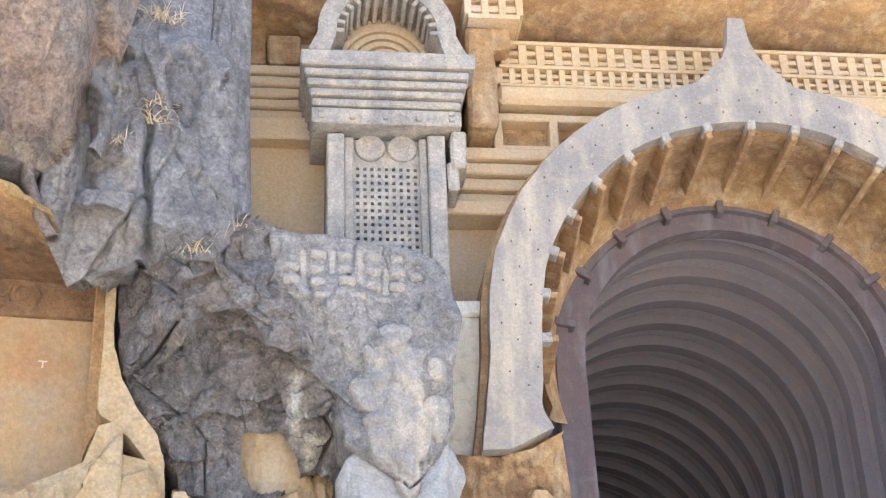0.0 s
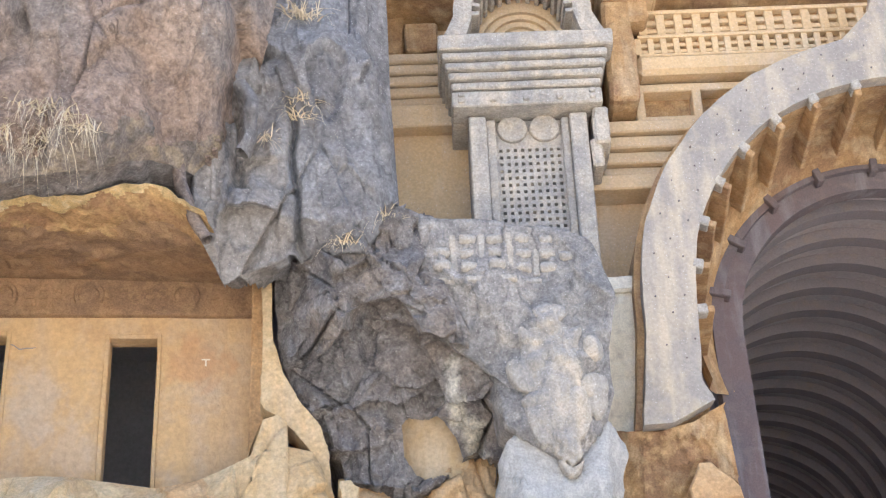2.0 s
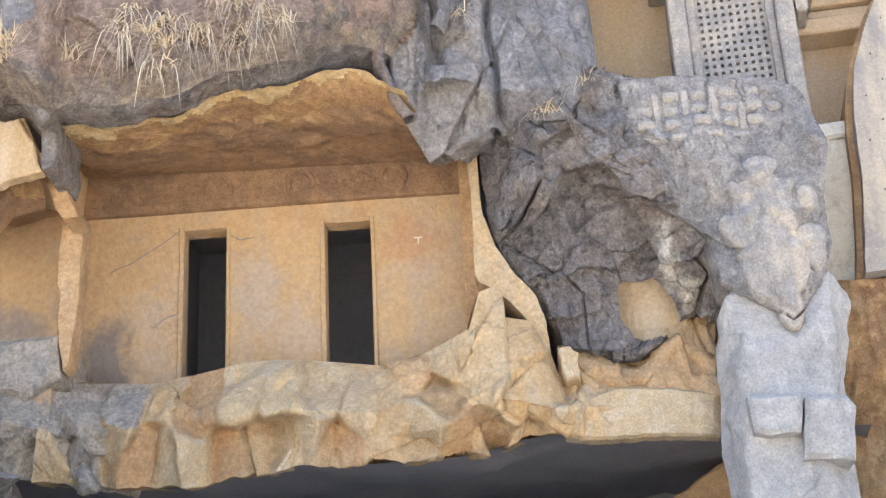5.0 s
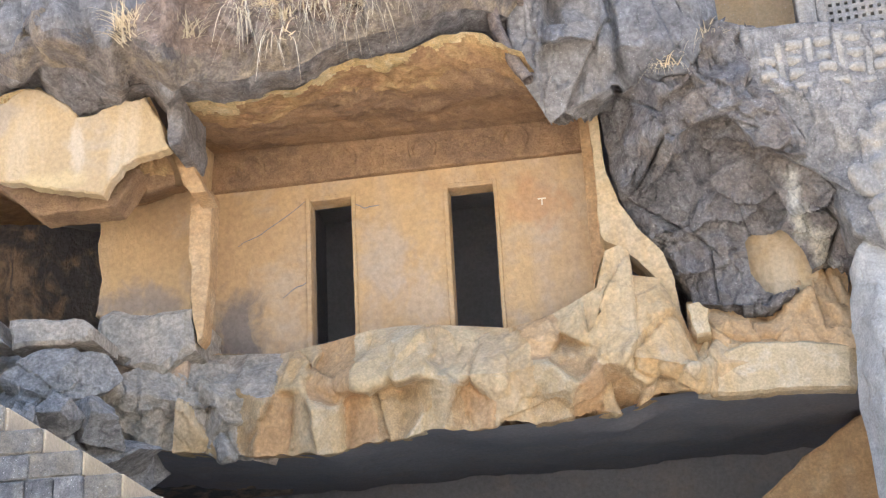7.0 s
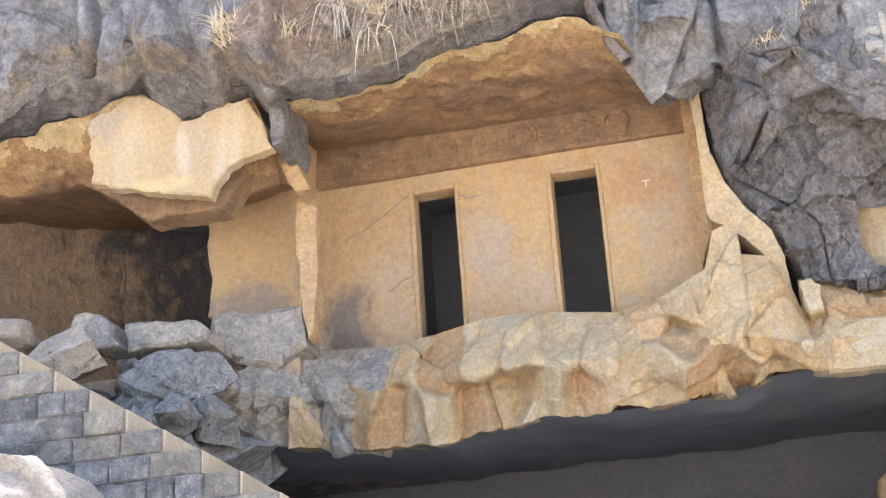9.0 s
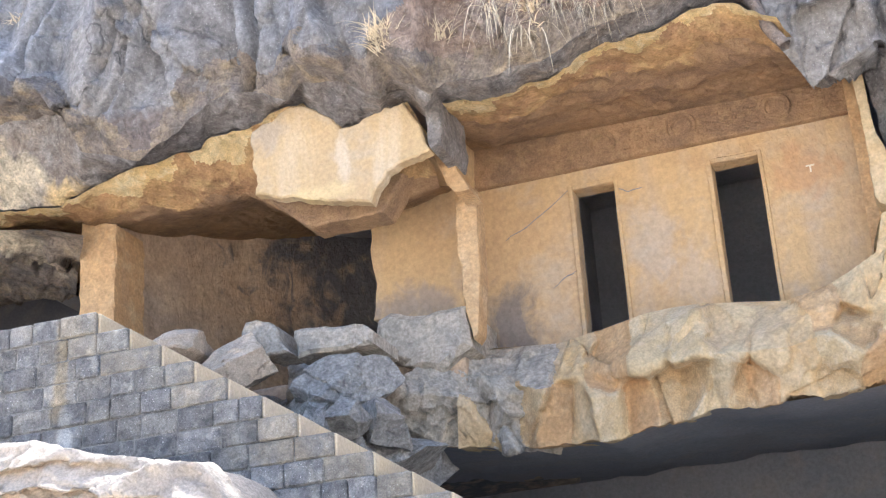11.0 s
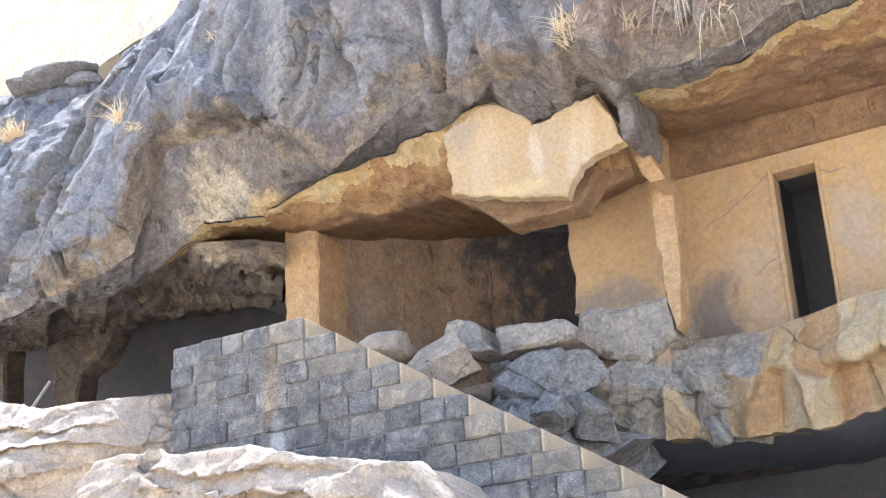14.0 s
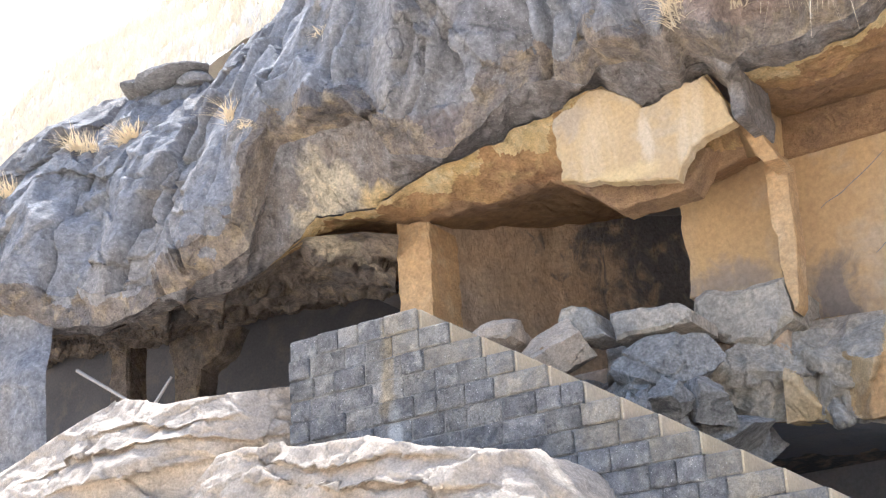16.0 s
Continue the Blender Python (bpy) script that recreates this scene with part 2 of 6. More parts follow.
RUN = [(STAIN_AT[0], (0.1, 1, 0.35), (0.5, 0.4, 0.26), 0.8), (STAIN_AT[1], (0.1, 1, 0.4), (0.5, 0.4, 0.26), 0.8), (STAIN_AT[2], (0.08, 1, 0.25), (0.62, 0.6, 0.56), 0.8)]
BLOCK = material("grey squared basalt block", (0.37, 0.342, 0.305), (0.25, 0.238, 0.228), (0.47, 0.43, 0.37), 3.6, streak=0.45, streak_colour=(0.38, 0.34, 0.28), speck=0.9, bump=0.9, rand=0.2, rocky=1.0, stains_and_shade=RUN)
BLOCK_DARK = material("dark squared basalt block", (0.24, 0.232, 0.23), (0.31, 0.292, 0.28), (0.45, 0.415, 0.365), 3.6, streak=0.4, streak_colour=(0.36, 0.335, 0.295), speck=0.9, bump=0.9, rand=0.2, rocky=1.0, stains_and_shade=RUN)
BLOCK_TAN = material("tan squared stone block", (0.38, 0.325, 0.25), (0.28, 0.26, 0.235), (0.48, 0.41, 0.31), 3.2, streak=0.4, streak_colour=(0.25, 0.245, 0.24), speck=0.4, bump=0.8, rand=0.1, rocky=0.8)
# Tan stone, brightened to carry the bounce light on the risers.
TREAD = material("tan stair stone with riser light", (0.56, 0.45, 0.3), (0.48, 0.39, 0.29), (0.6, 0.5, 0.35), 1.6, speck=0.4, bump=0.5, rand=0.12)
MORTAR = material("pale lime mortar", (0.38, 0.355, 0.32), (0.2, 0.19, 0.185), (0.48, 0.45, 0.4), 3, bump=0.9, rocky=0.6)
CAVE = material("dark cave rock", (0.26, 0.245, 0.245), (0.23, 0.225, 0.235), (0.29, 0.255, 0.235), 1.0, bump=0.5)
# Darker copy of the cave rock: shade of the depths put into its colour.
CAVE_SHADE = material("cave back wall with painted shade", (0.16, 0.155, 0.165), (0.13, 0.13, 0.142), (0.21, 0.185, 0.17), 1.0, bump=0.5)
# The two dark ellipsoids put the den's deep shade into the wall colour.
CAVE_WARM = material("brown cave wall with deep shade", (0.47, 0.335, 0.22), (0.38, 0.29, 0.215), (0.52, 0.385, 0.255), 1.0, bump=0.4, chisel=0.7, rocky=0.4, stains_and_shade=[((-6.9, 19.2, 8.8), (2.7, 2.7, 6.0), (0.11, 0.108, 0.115), 0.95), ((-7.6, 18.4, 10.4), (1.8, 3.0, 1.6), (0.12, 0.115, 0.118), 0.9)])
TUFT_STRAW = material("dry straw tuft", (0.72, 0.59, 0.4), (0.76, 0.65, 0.47), (0.6, 0.47, 0.3), 3, bump=0.0, rand=0.15)
STRAW = material("dry grass", (0.74, 0.65, 0.5), (0.78, 0.7, 0.57), (0.62, 0.52, 0.37), 3, bump=0.0, rand=0.15)
EARTH = material("dusty earth", (0.62, 0.54, 0.43), (0.66, 0.58, 0.47), (0.55, 0.47, 0.37), 0.6, bump=0.6)
HILL = material("dry grass hillside", (0.68, 0.61, 0.51), (0.73, 0.67, 0.57), (0.58, 0.5, 0.39), 1.5, bump=0.8)
POLE = material("grey weathered wood", (0.4, 0.36, 0.31), (0.34, 0.31, 0.28), (0.45, 0.41, 0.36), 3, bump=0.3)


RUBBLE = material("dark broken basalt rubble", (0.33, 0.302, 0.272), (0.4, 0.365, 0.325), (0.48, 0.435, 0.38), 1.4, streak=0.3, streak_colour=(0.34, 0.32, 0.3), speck=0.4, bump=0.8, rocky=1.0)
UNDERCUT = material("brown undercut rock", (0.3, 0.24, 0.19), (0.2, 0.175, 0.16), (0.44, 0.34, 0.22), 1.6, streak=0.3, streak_colour=(0.45, 0.36, 0.24), bump=1.0, rocky=1.0,
                    stains_and_shade=[(CRUST[0], (0.5, 2, 0.45), CREAM, 0.85), (CRUST[1], (0.5, 2, 0.4), (0.6, 0.44, 0.22), 0.8), (CRUST[2], (0.4, 2, 0.55), CREAM, 0.8), (CRUST[3], (0.4, 2, 0.3), (0.62, 0.45, 0.22), 0.9), (CRUST[4], (0.5, 2, 0.35), CREAM, 0.6)])
GREY_OCHRE = material("grey and tan broken rock", (0.49, 0.42, 0.335), (0.37, 0.335, 0.29), (0.57, 0.48, 0.355), 1.2, streak=0.4, streak_colour=(0.54, 0.46, 0.35), bump=0.8, rocky=0.8)


# ---- builders ----
def thing(name, label, category, group="", kind="", at=None):
    ob = new(name)
    if at is not None:
        ob.matrix_basis = at
    return tagged(ob, label, category, group, kind)


def solid(name, verts, faces, mat, parent=None, label="", smooth=False):
    me = bpy.data.meshes.new(name)
    me.from_pydata([tuple(v) for v in verts], [], faces)
    me.materials.append(mat)
    if smooth:
        me.polygons.foreach_set("use_smooth", [True] * len(me.polygons))
    me.update()
    ob = new(name, me)
    ob.parent = parent
    if label:
        ob["label"] = label
    return ob


def part(name, bm, mat, parent=None, label="", smooth=False):
    bmesh.ops.recalc_face_normals(bm, faces=bm.faces)
    me = bpy.data.meshes.new(name)
    bm.to_mesh(me)
    bm.free()
    me.materials.append(mat)
    if smooth:
        me.polygons.foreach_set("use_smooth", [True] * len(me.polygons))
    ob = new(name, me)
    ob.parent = parent
    if label:
        ob["label"] = label
    return ob


def boxes(spans, bevel=0.012, wear=0.0, cut=0):
    """A bmesh of boxes, each (x0, x1, y0, y1, z0, z1), with softened edges."""
    bm = bmesh.new()
    for x0, x1, y0, y1, z0, z1 in spans:
        m = Matrix.Translation(((x0 + x1) / 2, (y0 + y1) / 2, (z0 + z1) / 2)) @ Matrix.Diagonal((x1 - x0, y1 - y0, z1 - z0, 1))
        bmesh.ops.create_cube(bm, size=1, matrix=m)
    if bevel:
        bmesh.ops.bevel(bm, geom=list(bm.edges), offset=bevel, segments=1, affect="EDGES", clamp_overlap=True)
    if cut:
        bmesh.ops.subdivide_edges(bm, edges=list(bm.edges), cuts=cut, use_grid_fill=True)
    if wear:
        for v in bm.verts:
            v.co += noise.noise_vector(v.co * 3.1) * wear + noise.noise_vector(v.co * 11.0) * wear * 0.4
    return bm


def prism(outline, y0, y1, bevel=0.015, wear=0.0, fine=0.0):
    """An (x, z) outline pushed from y0 back to y1; fine: the length to which its edge is cut, so that it can be worn."""
    pts = [Vector((x, 0, z)) for x, z in outline]
    if fine:
        out = []
        for a, b in zip(pts, pts[1:] + pts[:1]):
            k = max(1, int((b - a).length / fine))
            out += [a.lerp(b, i / k) for i in range(k)]
        pts = [p + noise.noise_vector(p * 5.0) * wear + noise.noise_vector(p * 14.0) * wear * 0.5 for p in out]
    bm = bmesh.new()
    front = bm.faces.new([bm.verts.new((p.x, y0, p.z)) for p in pts])
    got = bmesh.ops.extrude_face_region(bm, geom=[front])
    for v in got["geom"]:
        if isinstance(v, bmesh.types.BMVert):
            v.co.y = y1
    if bevel:
        bmesh.ops.bevel(bm, geom=[e for e in bm.edges if abs(e.verts[0].co.y - e.verts[1].co.y) < 1e-6], offset=bevel, segments=1, affect="EDGES", clamp_overlap=True)
    bmesh.ops.triangulate(bm, faces=[f for f in bm.faces if len(f.verts) > 4])
    return bm


def crag(p, scale, amp, facet, cell, tall=0.75, sharp=0.0):
    """Relief of broken rock at p: soft swelling, tilted facets in three sizes, few open cracks. tall: under 1 makes upright slabs."""
    v = Vector((p.x, p.y, p.z * tall))
    d = amp * (0.75 * noise.fractal(v * scale, 0.9, 2.1, 5) - 0.4 * (noise.ridged_multi_fractal(v * scale * 1.7 + Vector((9, 2, 5)), 1.0, 2.1, 5, 1.0, 2.0) - 0.9))
    if facet:
        q = v * cell + noise.noise_vector(v * 0.9) * 0.3
        half = Vector((0.5, 0.5, 0.5))
        for size, share, crack in ((1.0, 1.0, 0.35), (2.6, 0.36, 0.0), (6.1, 0.13, 0.0)):
            w = q * size + Vector((4.1, 7.7, 1.3)) * (size - 1)
            far, pts = noise.voronoi(w)
            h = noise.cell_vector(pts[0] * 13.7)
            d += facet * share * ((far[0] - 0.35) * (1.1 - sharp) + (h.x - 0.5) * 0.4 + (w - pts[0]).dot(h - half) * (0.9 + 0.7 * sharp))
            gap = far[1] - far[0]
            if crack and h.z > 0.5 and gap < 0.05:
                d -= facet * crack * (1 - gap / 0.05)
    return d


def fractures(g, lips, planes, tall):
    """Outward relief on a grid of points. lips: (x, z line, metres out, metres high), rock standing proud above a broken edge;
    planes: (x, z, out, slope in x, slope in z, material), flat breaks that share the surface between them."""
    ripple = np.array([[noise.noise(Vector(p) * 2.7) + 0.5 * noise.noise(Vector(p) * 7.1) for p in row] for row in g])
    other = np.array([[noise.noise(Vector(p) * 2.9 + Vector((7, 3, 1))) + 0.5 * noise.noise(Vector(p) * 8.3) for p in row] for row in g])
    X, Z = g[:, :, 0] + 0.07 * ripple, g[:, :, 2] + 0.07 * other
    push = np.zeros(X.shape)
    for line, far, high in lips:
        lx, lz = np.array(line).T
        over = Z - np.interp(X, lx, lz)
        span = lx[-1] - lx[0]
        end = np.clip(np.minimum(X - lx[0], lx[-1] - X) / (0.38 * span), 0, 1)
        push += far * end * np.where(over > 0, np.clip(1 - over / high, 0, 1) ** 0.8, 0)
    near = np.zeros(X.shape, int)
    if planes:
        sx, sz = np.array([q[0] for q in planes]), np.array([q[1] for q in planes])
        d = (X[:, :, None] - sx) ** 2 + tall * (Z[:, :, None] - sz) ** 2
        near = d.argmin(2)
        o, tx, tz = (np.array([q[k] for q in planes]) for k in (2, 3, 4))
        share = np.exp(-(np.sqrt(d) - np.sqrt(d.min(2))[:, :, None]) / 0.022)
        share /= share.sum(2, keepdims=True)
        push += 1.3 * (share * (o + tx * (g[:, :, 0, None] - sx) + tz * (g[:, :, 2, None] - sz))).sum(2)
    return push, near


def loft(name, rails, nu, rows, mat, parent=None, label="", amp=0.12, scale=0.6, facet=0.12, cell=0.9, hold=(1.0, 1.0), ends=(1.0, 1.0), bulge=None, flat=False, tall=0.75, clefts=(), sharp=0.0, lips=(), planes=(), way=(-0.05, -0.9, -0.43), tall_planes=0.5):
    """A rock sheet through rails (polylines of x, y, z, rising in x), with broken relief along its normals.
    rows: steps between rails; hold: how much relief the first and last rail take; bulge: metres towards -y between rails.
    lips and planes: broken ledges and fracture planes, pushed out along way."""
    us = np.linspace(0, 1, nu)
    lines = []
    for r in rails:
        r = np.array(r, float)
        u = (r[:, 0] - r[0, 0]) / (r[-1, 0] - r[0, 0])
        lines.append(np.stack([np.interp(us, u, r[:, k]) for k in range(3)], 1))
    rows = [rows] * (len(rails) - 1) if isinstance(rows, int) else rows
    grid = [lines[0]]
    for i, (a, b) in enumerate(zip(lines, lines[1:])):
        for k in range(1, rows[i] + 1):
            s = k / rows[i]
            row = a * (1 - s) + b * s
            if bulge and bulge[i]:
                row = row.copy()
                row[:, 1] -= bulge[i] * math.sin(math.pi * s)
            grid.append(row)
    g = np.array(grid)
    du = np.gradient(g, axis=1)
    dv = np.gradient(g, axis=0)
    nor = np.cross(dv, du)
    nor /= np.linalg.norm(nor, axis=2, keepdims=True) + 1e-9
    nor *= -np.sign((nor * np.array([0, 1, 0.35])).sum(2, keepdims=True) + 1e-9)
    for _ in range(3):
        nor[1:-1, 1:-1] = (nor[1:-1, 1:-1] + nor[:-2, 1:-1] + nor[2:, 1:-1] + nor[1:-1, :-2] + nor[1:-1, 2:]) / 5
    nv = len(g)
    out = g.copy()
    for j in range(nv):
        for i in range(nu):
            s, u = j / (nv - 1), i / (nu - 1)
            w = min(1, hold[0] + s * 8) * min(1, hold[1] + (1 - s) * 8) * min(1, ends[0] + u * 15) * min(1, ends[1] + (1 - u) * 15)
            out[j, i] += nor[j, i] * crag(Vector(g[j, i]), scale, amp, facet, cell, tall, sharp) * w
            for (xa, za), (xb, zb), deep, wide in clefts:
                z = g[j, i, 2]
                if min(za, zb) - 0.3 < z < max(za, zb) + 0.3:
                    off = g[j, i, 0] - xa - (xb - xa) * (z - za) / (zb - za) + 0.12 * noise.noise(Vector((xa, 0, z * 1.7)))
                    out[j, i, 1] += deep * math.exp(-((off / wide) ** 2)) + deep * 0.5 * max(0, 1 - abs(off - 0.35) / 0.35) * (off > 0)
    push, near = fractures(g, lips, planes, tall_planes)
    down = np.linspace(0, 1, nv)[:, None]
    push *= np.minimum(1, hold[1] + (1 - down) * 12)
    out += push[:, :, None] * np.array(way)
    faces = [(j * nu + i, j * nu + i + 1, (j + 1) * nu + i + 1, (j + 1) * nu + i) for j in range(nv - 1) for i in range(nu - 1)]
    ob = solid(name, out.reshape(-1, 3), faces, mat, parent, label, smooth=not flat)
    if planes:
        kinds = [mat]
        for q in planes:
            if q[5] not in kinds:
                kinds.append(q[5])
        for m in kinds[1:]:
            ob.data.materials.append(m)
        slot = [kinds.index(q[5]) for q in planes]
        ob.data.polygons.foreach_set("material_index", [slot[k] for k in near[:-1, :-1].ravel()])
    return ob


def boulder(name, at, size, mat, label, category="rock", seed=0, sub=5, cuts=13, turn=0.0, parent=None):
    """A block broken along flat planes, with worn edges."""
    bm = bmesh.new()
    bmesh.ops.create_icosphere(bm, subdivisions=sub, radius=1)
    rng = random.Random(seed)
    planes = []
    for k in range(cuts):
        d = Vector((rng.gauss(0, 1), rng.gauss(0, 1), rng.gauss(0, 1))).normalized()
        planes.append((d, rng.uniform(0.42, 0.78)))
    off = Vector((seed * 3.7, seed * 1.9, seed * 5.3))
    for v in bm.verts:
        p = v.co.copy()
        for d, o in planes:
            k = p.dot(d) - o
            if k > 0:
                p -= d * k
        p *= 1.3
        p *= 1 + 0.06 * noise.fractal(p * 1.5 + off, 0.9, 2.1, 5) + 0.03 * noise.noise(p * 5 + off)
        v.co = Vector((p.x * size[0], p.y * size[1], p.z * size[2]))
        v.co += p.normalized() * crag(v.co + off, 1.2, 0.03, 0.11 * min(size), 1.3, 1.0, 1.0)
    ob = part(name, bm, mat, parent)
    ob.matrix_basis = pose(*at, 0, 0, turn)
    return tagged(ob, label, category) if parent is None else ob


def even(line, n):
    p = np.array(line, float)
    d = np.r_[0, np.cumsum(np.linalg.norm(np.diff(p, axis=0), axis=1))]
    s = np.linspace(0, d[-1], n)
    return list(zip(np.interp(s, d, p[:, 0]), np.interp(s, d, p[:, 1])))


def blade_mesh(bm, root, way, length, droop, width, rng):
    a = root
    side = way.cross(Vector((0, 0, 1)))
    side = (side.normalized() if side.length > 0.05 else Vector((1, 0, 0))) * width
    last = None
    steps = 4
    for k in range(steps + 1):
        s = k / steps
        c = a + way * length * s + Vector((0, 0, -1)) * droop * length * s * s
        w = side * (1 - 0.85 * s)
        pair = (bm.verts.new(c - w), bm.verts.new(c + w))
        if last:
            bm.faces.new((last[0], last[1], pair[1], pair[0]))
        last = pair


def tuft(at, size, count, droop, seed, label, lean=(0, -0.5, 0.6), width=0.0075):
    rng = random.Random(seed)
    bm = bmesh.new()
    for _ in range(count):
        way = (Vector(lean) + Vector((rng.uniform(-0.8, 0.8), rng.uniform(-0.5, 0.3), rng.uniform(-0.5, 0.5)))).normalized()
        root = Vector((rng.uniform(-1, 1) * size * 0.35, rng.uniform(-0.05, 0.1), rng.uniform(-1, 1) * size * 0.12))
        blade_mesh(bm, root, way, size * rng.uniform(0.5, 1.45), droop * rng.uniform(0.6, 1.4), width * rng.uniform(0.6, 1.3), rng)
    ob = part("grass_tuft", bm, TUFT_STRAW)
    ob.matrix_basis = pose(*at)
    return tagged(ob, label, "dry grass", "grass tufts on the cliff")


# ---- ground ----
def ground_height(x, y):
    far = math.hypot(x, y)
    z = -0.02 + 0.02 * noise.noise(Vector((x * 0.5, y * 0.5, 0)))
    z += 3.2 * min(1, max(0, (y - 5.5) / 6.5)) ** 1.2
    z -= max(0, -y - 8) * 0.12 * (1 if far < 200 else 0.5)
    return z


gx = np.concatenate([np.linspace(-900, -40, 12), np.linspace(-34, 34, 69), np.linspace(40, 900, 12)])
gy = np.concatenate([np.linspace(-900, -30, 12), np.linspace(-26, 24, 51), np.linspace(40, 900, 8)])
gv = [(x, y, ground_height(x, y) if abs(y) < 300 else -20) for y in gy for x in gx]
gf = [(j * len(gx) + i, j * len(gx) + i + 1, (j + 1) * len(gx) + i + 1, (j + 1) * len(gx) + i) for j in range(len(gy) - 1) for i in range(len(gx) - 1)]
tagged(solid("ground", gv, gf, EARTH, smooth=True), "dusty sunlit earth sloping up to the caves", "ground", kind="structure")

# ---- cliff ----
def jag(rail, amount=0.06):
    """The same edge, broken more finely."""
    r = np.array(rail, float)
    xs = np.unique(np.r_[r[:, 0], np.arange(r[0, 0], r[-1, 0], 0.07)])
    out = []
    for x in xs:
        y, z = np.interp(x, r[:, 0], r[:, 1]), np.interp(x, r[:, 0], r[:, 2])
        z += amount * (noise.noise(Vector((x * 2.3, 0, 0))) + 0.6 * noise.noise(Vector((x * 6.1, 3, 0))) + 0.35 * noise.noise(Vector((x * 15.0, 7, 0))))
        out.append((x, y, z))
    return out


CLIFF_TOP = [(-18.8, 15.5, 12.29), (-18.44, 15.5, 13.05), (-17.5, 15.5, 13.61), (-16.68, 15.5, 13.55), (-15.95, 15.5, 13.57), (-15.37, 15.5, 13.48), (-14.31, 15.5, 13.18), (-13.83, 15.5, 13.03), (-13.19, 15.5, 13.71), (-12.27, 15.5, 13.95)] + [(-10.8, 14.7, 14.4), (-9, 14.0, 14.8), (-5, 13.9, 14.8), (-1.5, 14.3, 14.6), (0.2, 14.9, 14.6)]
CLIFF_FOOT = jag([(-15.96, 13.3, 9.03), (-14.95, 13.3, 8.67), (-13.89, 13.3, 8.39), (-13.17, 13.3, 8.45), (-12.66, 13.3, 8.56), (-12.22, 13.3, 8.61), (-11.69, 13.3, 8.71), (-11.31, 13.3, 8.84), (-11.03, 13.3, 9.64), (-10.84, 13.3, 10.1), (-10.19, 13.3, 10.14), (-9.39, 13.3, 10.07), (-9.07, 13.3, 9.51), (-8.82, 13.3, 9.42), (-8.27, 13.3, 9.19), (-7.77, 13.3, 9.46), (-7.36, 13.3, 9.75), (-7.09, 13.3, 9.83), (-6.37, 13.3, 9.53), (-6.18, 13.3, 9.71), (-5.63, 13.3, 9.57), (-5.25, 13.3, 9.29), (-5.13, 13.3, 9.48), (-4.67, 13.3, 9.21)] + [(-4.46, 13.3, 9.29), (-4.02, 13.3, 9.22), (-3.39, 13.3, 9.28), (-2.82, 13.3, 9.52), (-2.14, 13.3, 9.61), (-1.75, 13.6, 9.92), (-1.23, 14, 10.09), (-0.68, 14.8, 10.24)])
CLIFF_UNDER = jag([(-16.67, 13.9, 9.23), (-15.61, 13.9, 8.85), (-14.51, 13.9, 8.58), (-13.75, 13.9, 8.63), (-13.23, 13.9, 8.63), (-12.77, 13.9, 8.68), (-12.21, 13.9, 8.62), (-11.82, 13.9, 8.69), (-11.43, 13.9, 8.83), (-11.05, 13.9, 9.05), (-10.67, 13.9, 9.28), (-10.13, 13.9, 9.23), (-9.73, 13.9, 9.19), (-9.07, 13.9, 9.41), (-8.9, 13.9, 9.45), (-7.82, 13.9, 9.51), (-7.73, 13.9, 9.62), (-7.26, 13.9, 9.67), (-7.06, 13.9, 9.72), (-6.44, 13.9, 9.81), (-6.02, 13.9, 9.33), (-5.52, 13.9, 9.38), (-5.16, 13.9, 9.51), (-4.89, 13.9, 9.17)] + [(-4.73, 13.9, 9.4), (-4.07, 13.9, 9.32), (-3.49, 13.9, 9.37), (-3.16, 13.9, 9.56), (-2.77, 13.9, 9.67), (-2.26, 13.9, 9.65), (-1.88, 14, 9.89), (-1.41, 14.3, 10.01), (-0.71, 15, 10.13)])
CUTS = [(-12.59, 12.05), (-13.22, 9.99), (-13.33, 10.02), (-13.52, 8.99), (-6.57, 11.16), (-6.77, 10.05), (-9.51, 11.94), (-9.68, 10.05), (-10.84, 12.71), (-11.47, 10.91), (-14.62, 12.6), (-14.9, 11.1), (-8.13, 11.26), (-8.46, 10.03)]
CLEFTS = [(CUTS[0], CUTS[1], 0.35, 0.1), (CUTS[2], CUTS[3], 0.3, 0.08), (CUTS[4], CUTS[5], 0.3, 0.07), (CUTS[6], CUTS[7], 0.16, 0.06), (CUTS[8], CUTS[9], 0.2, 0.1), (CUTS[10], CUTS[11], 0.2, 0.1), (CUTS[12], CUTS[13], 0.14, 0.06)] + [(a, b, 0.22, 0.05) for a, b in ([(-12.47, 11.43), (-12.77, 10.65)], [(-12.84, 10.5), (-12.86, 8.79)], [(-15.03, 12.1), (-14.85, 9.16)])]
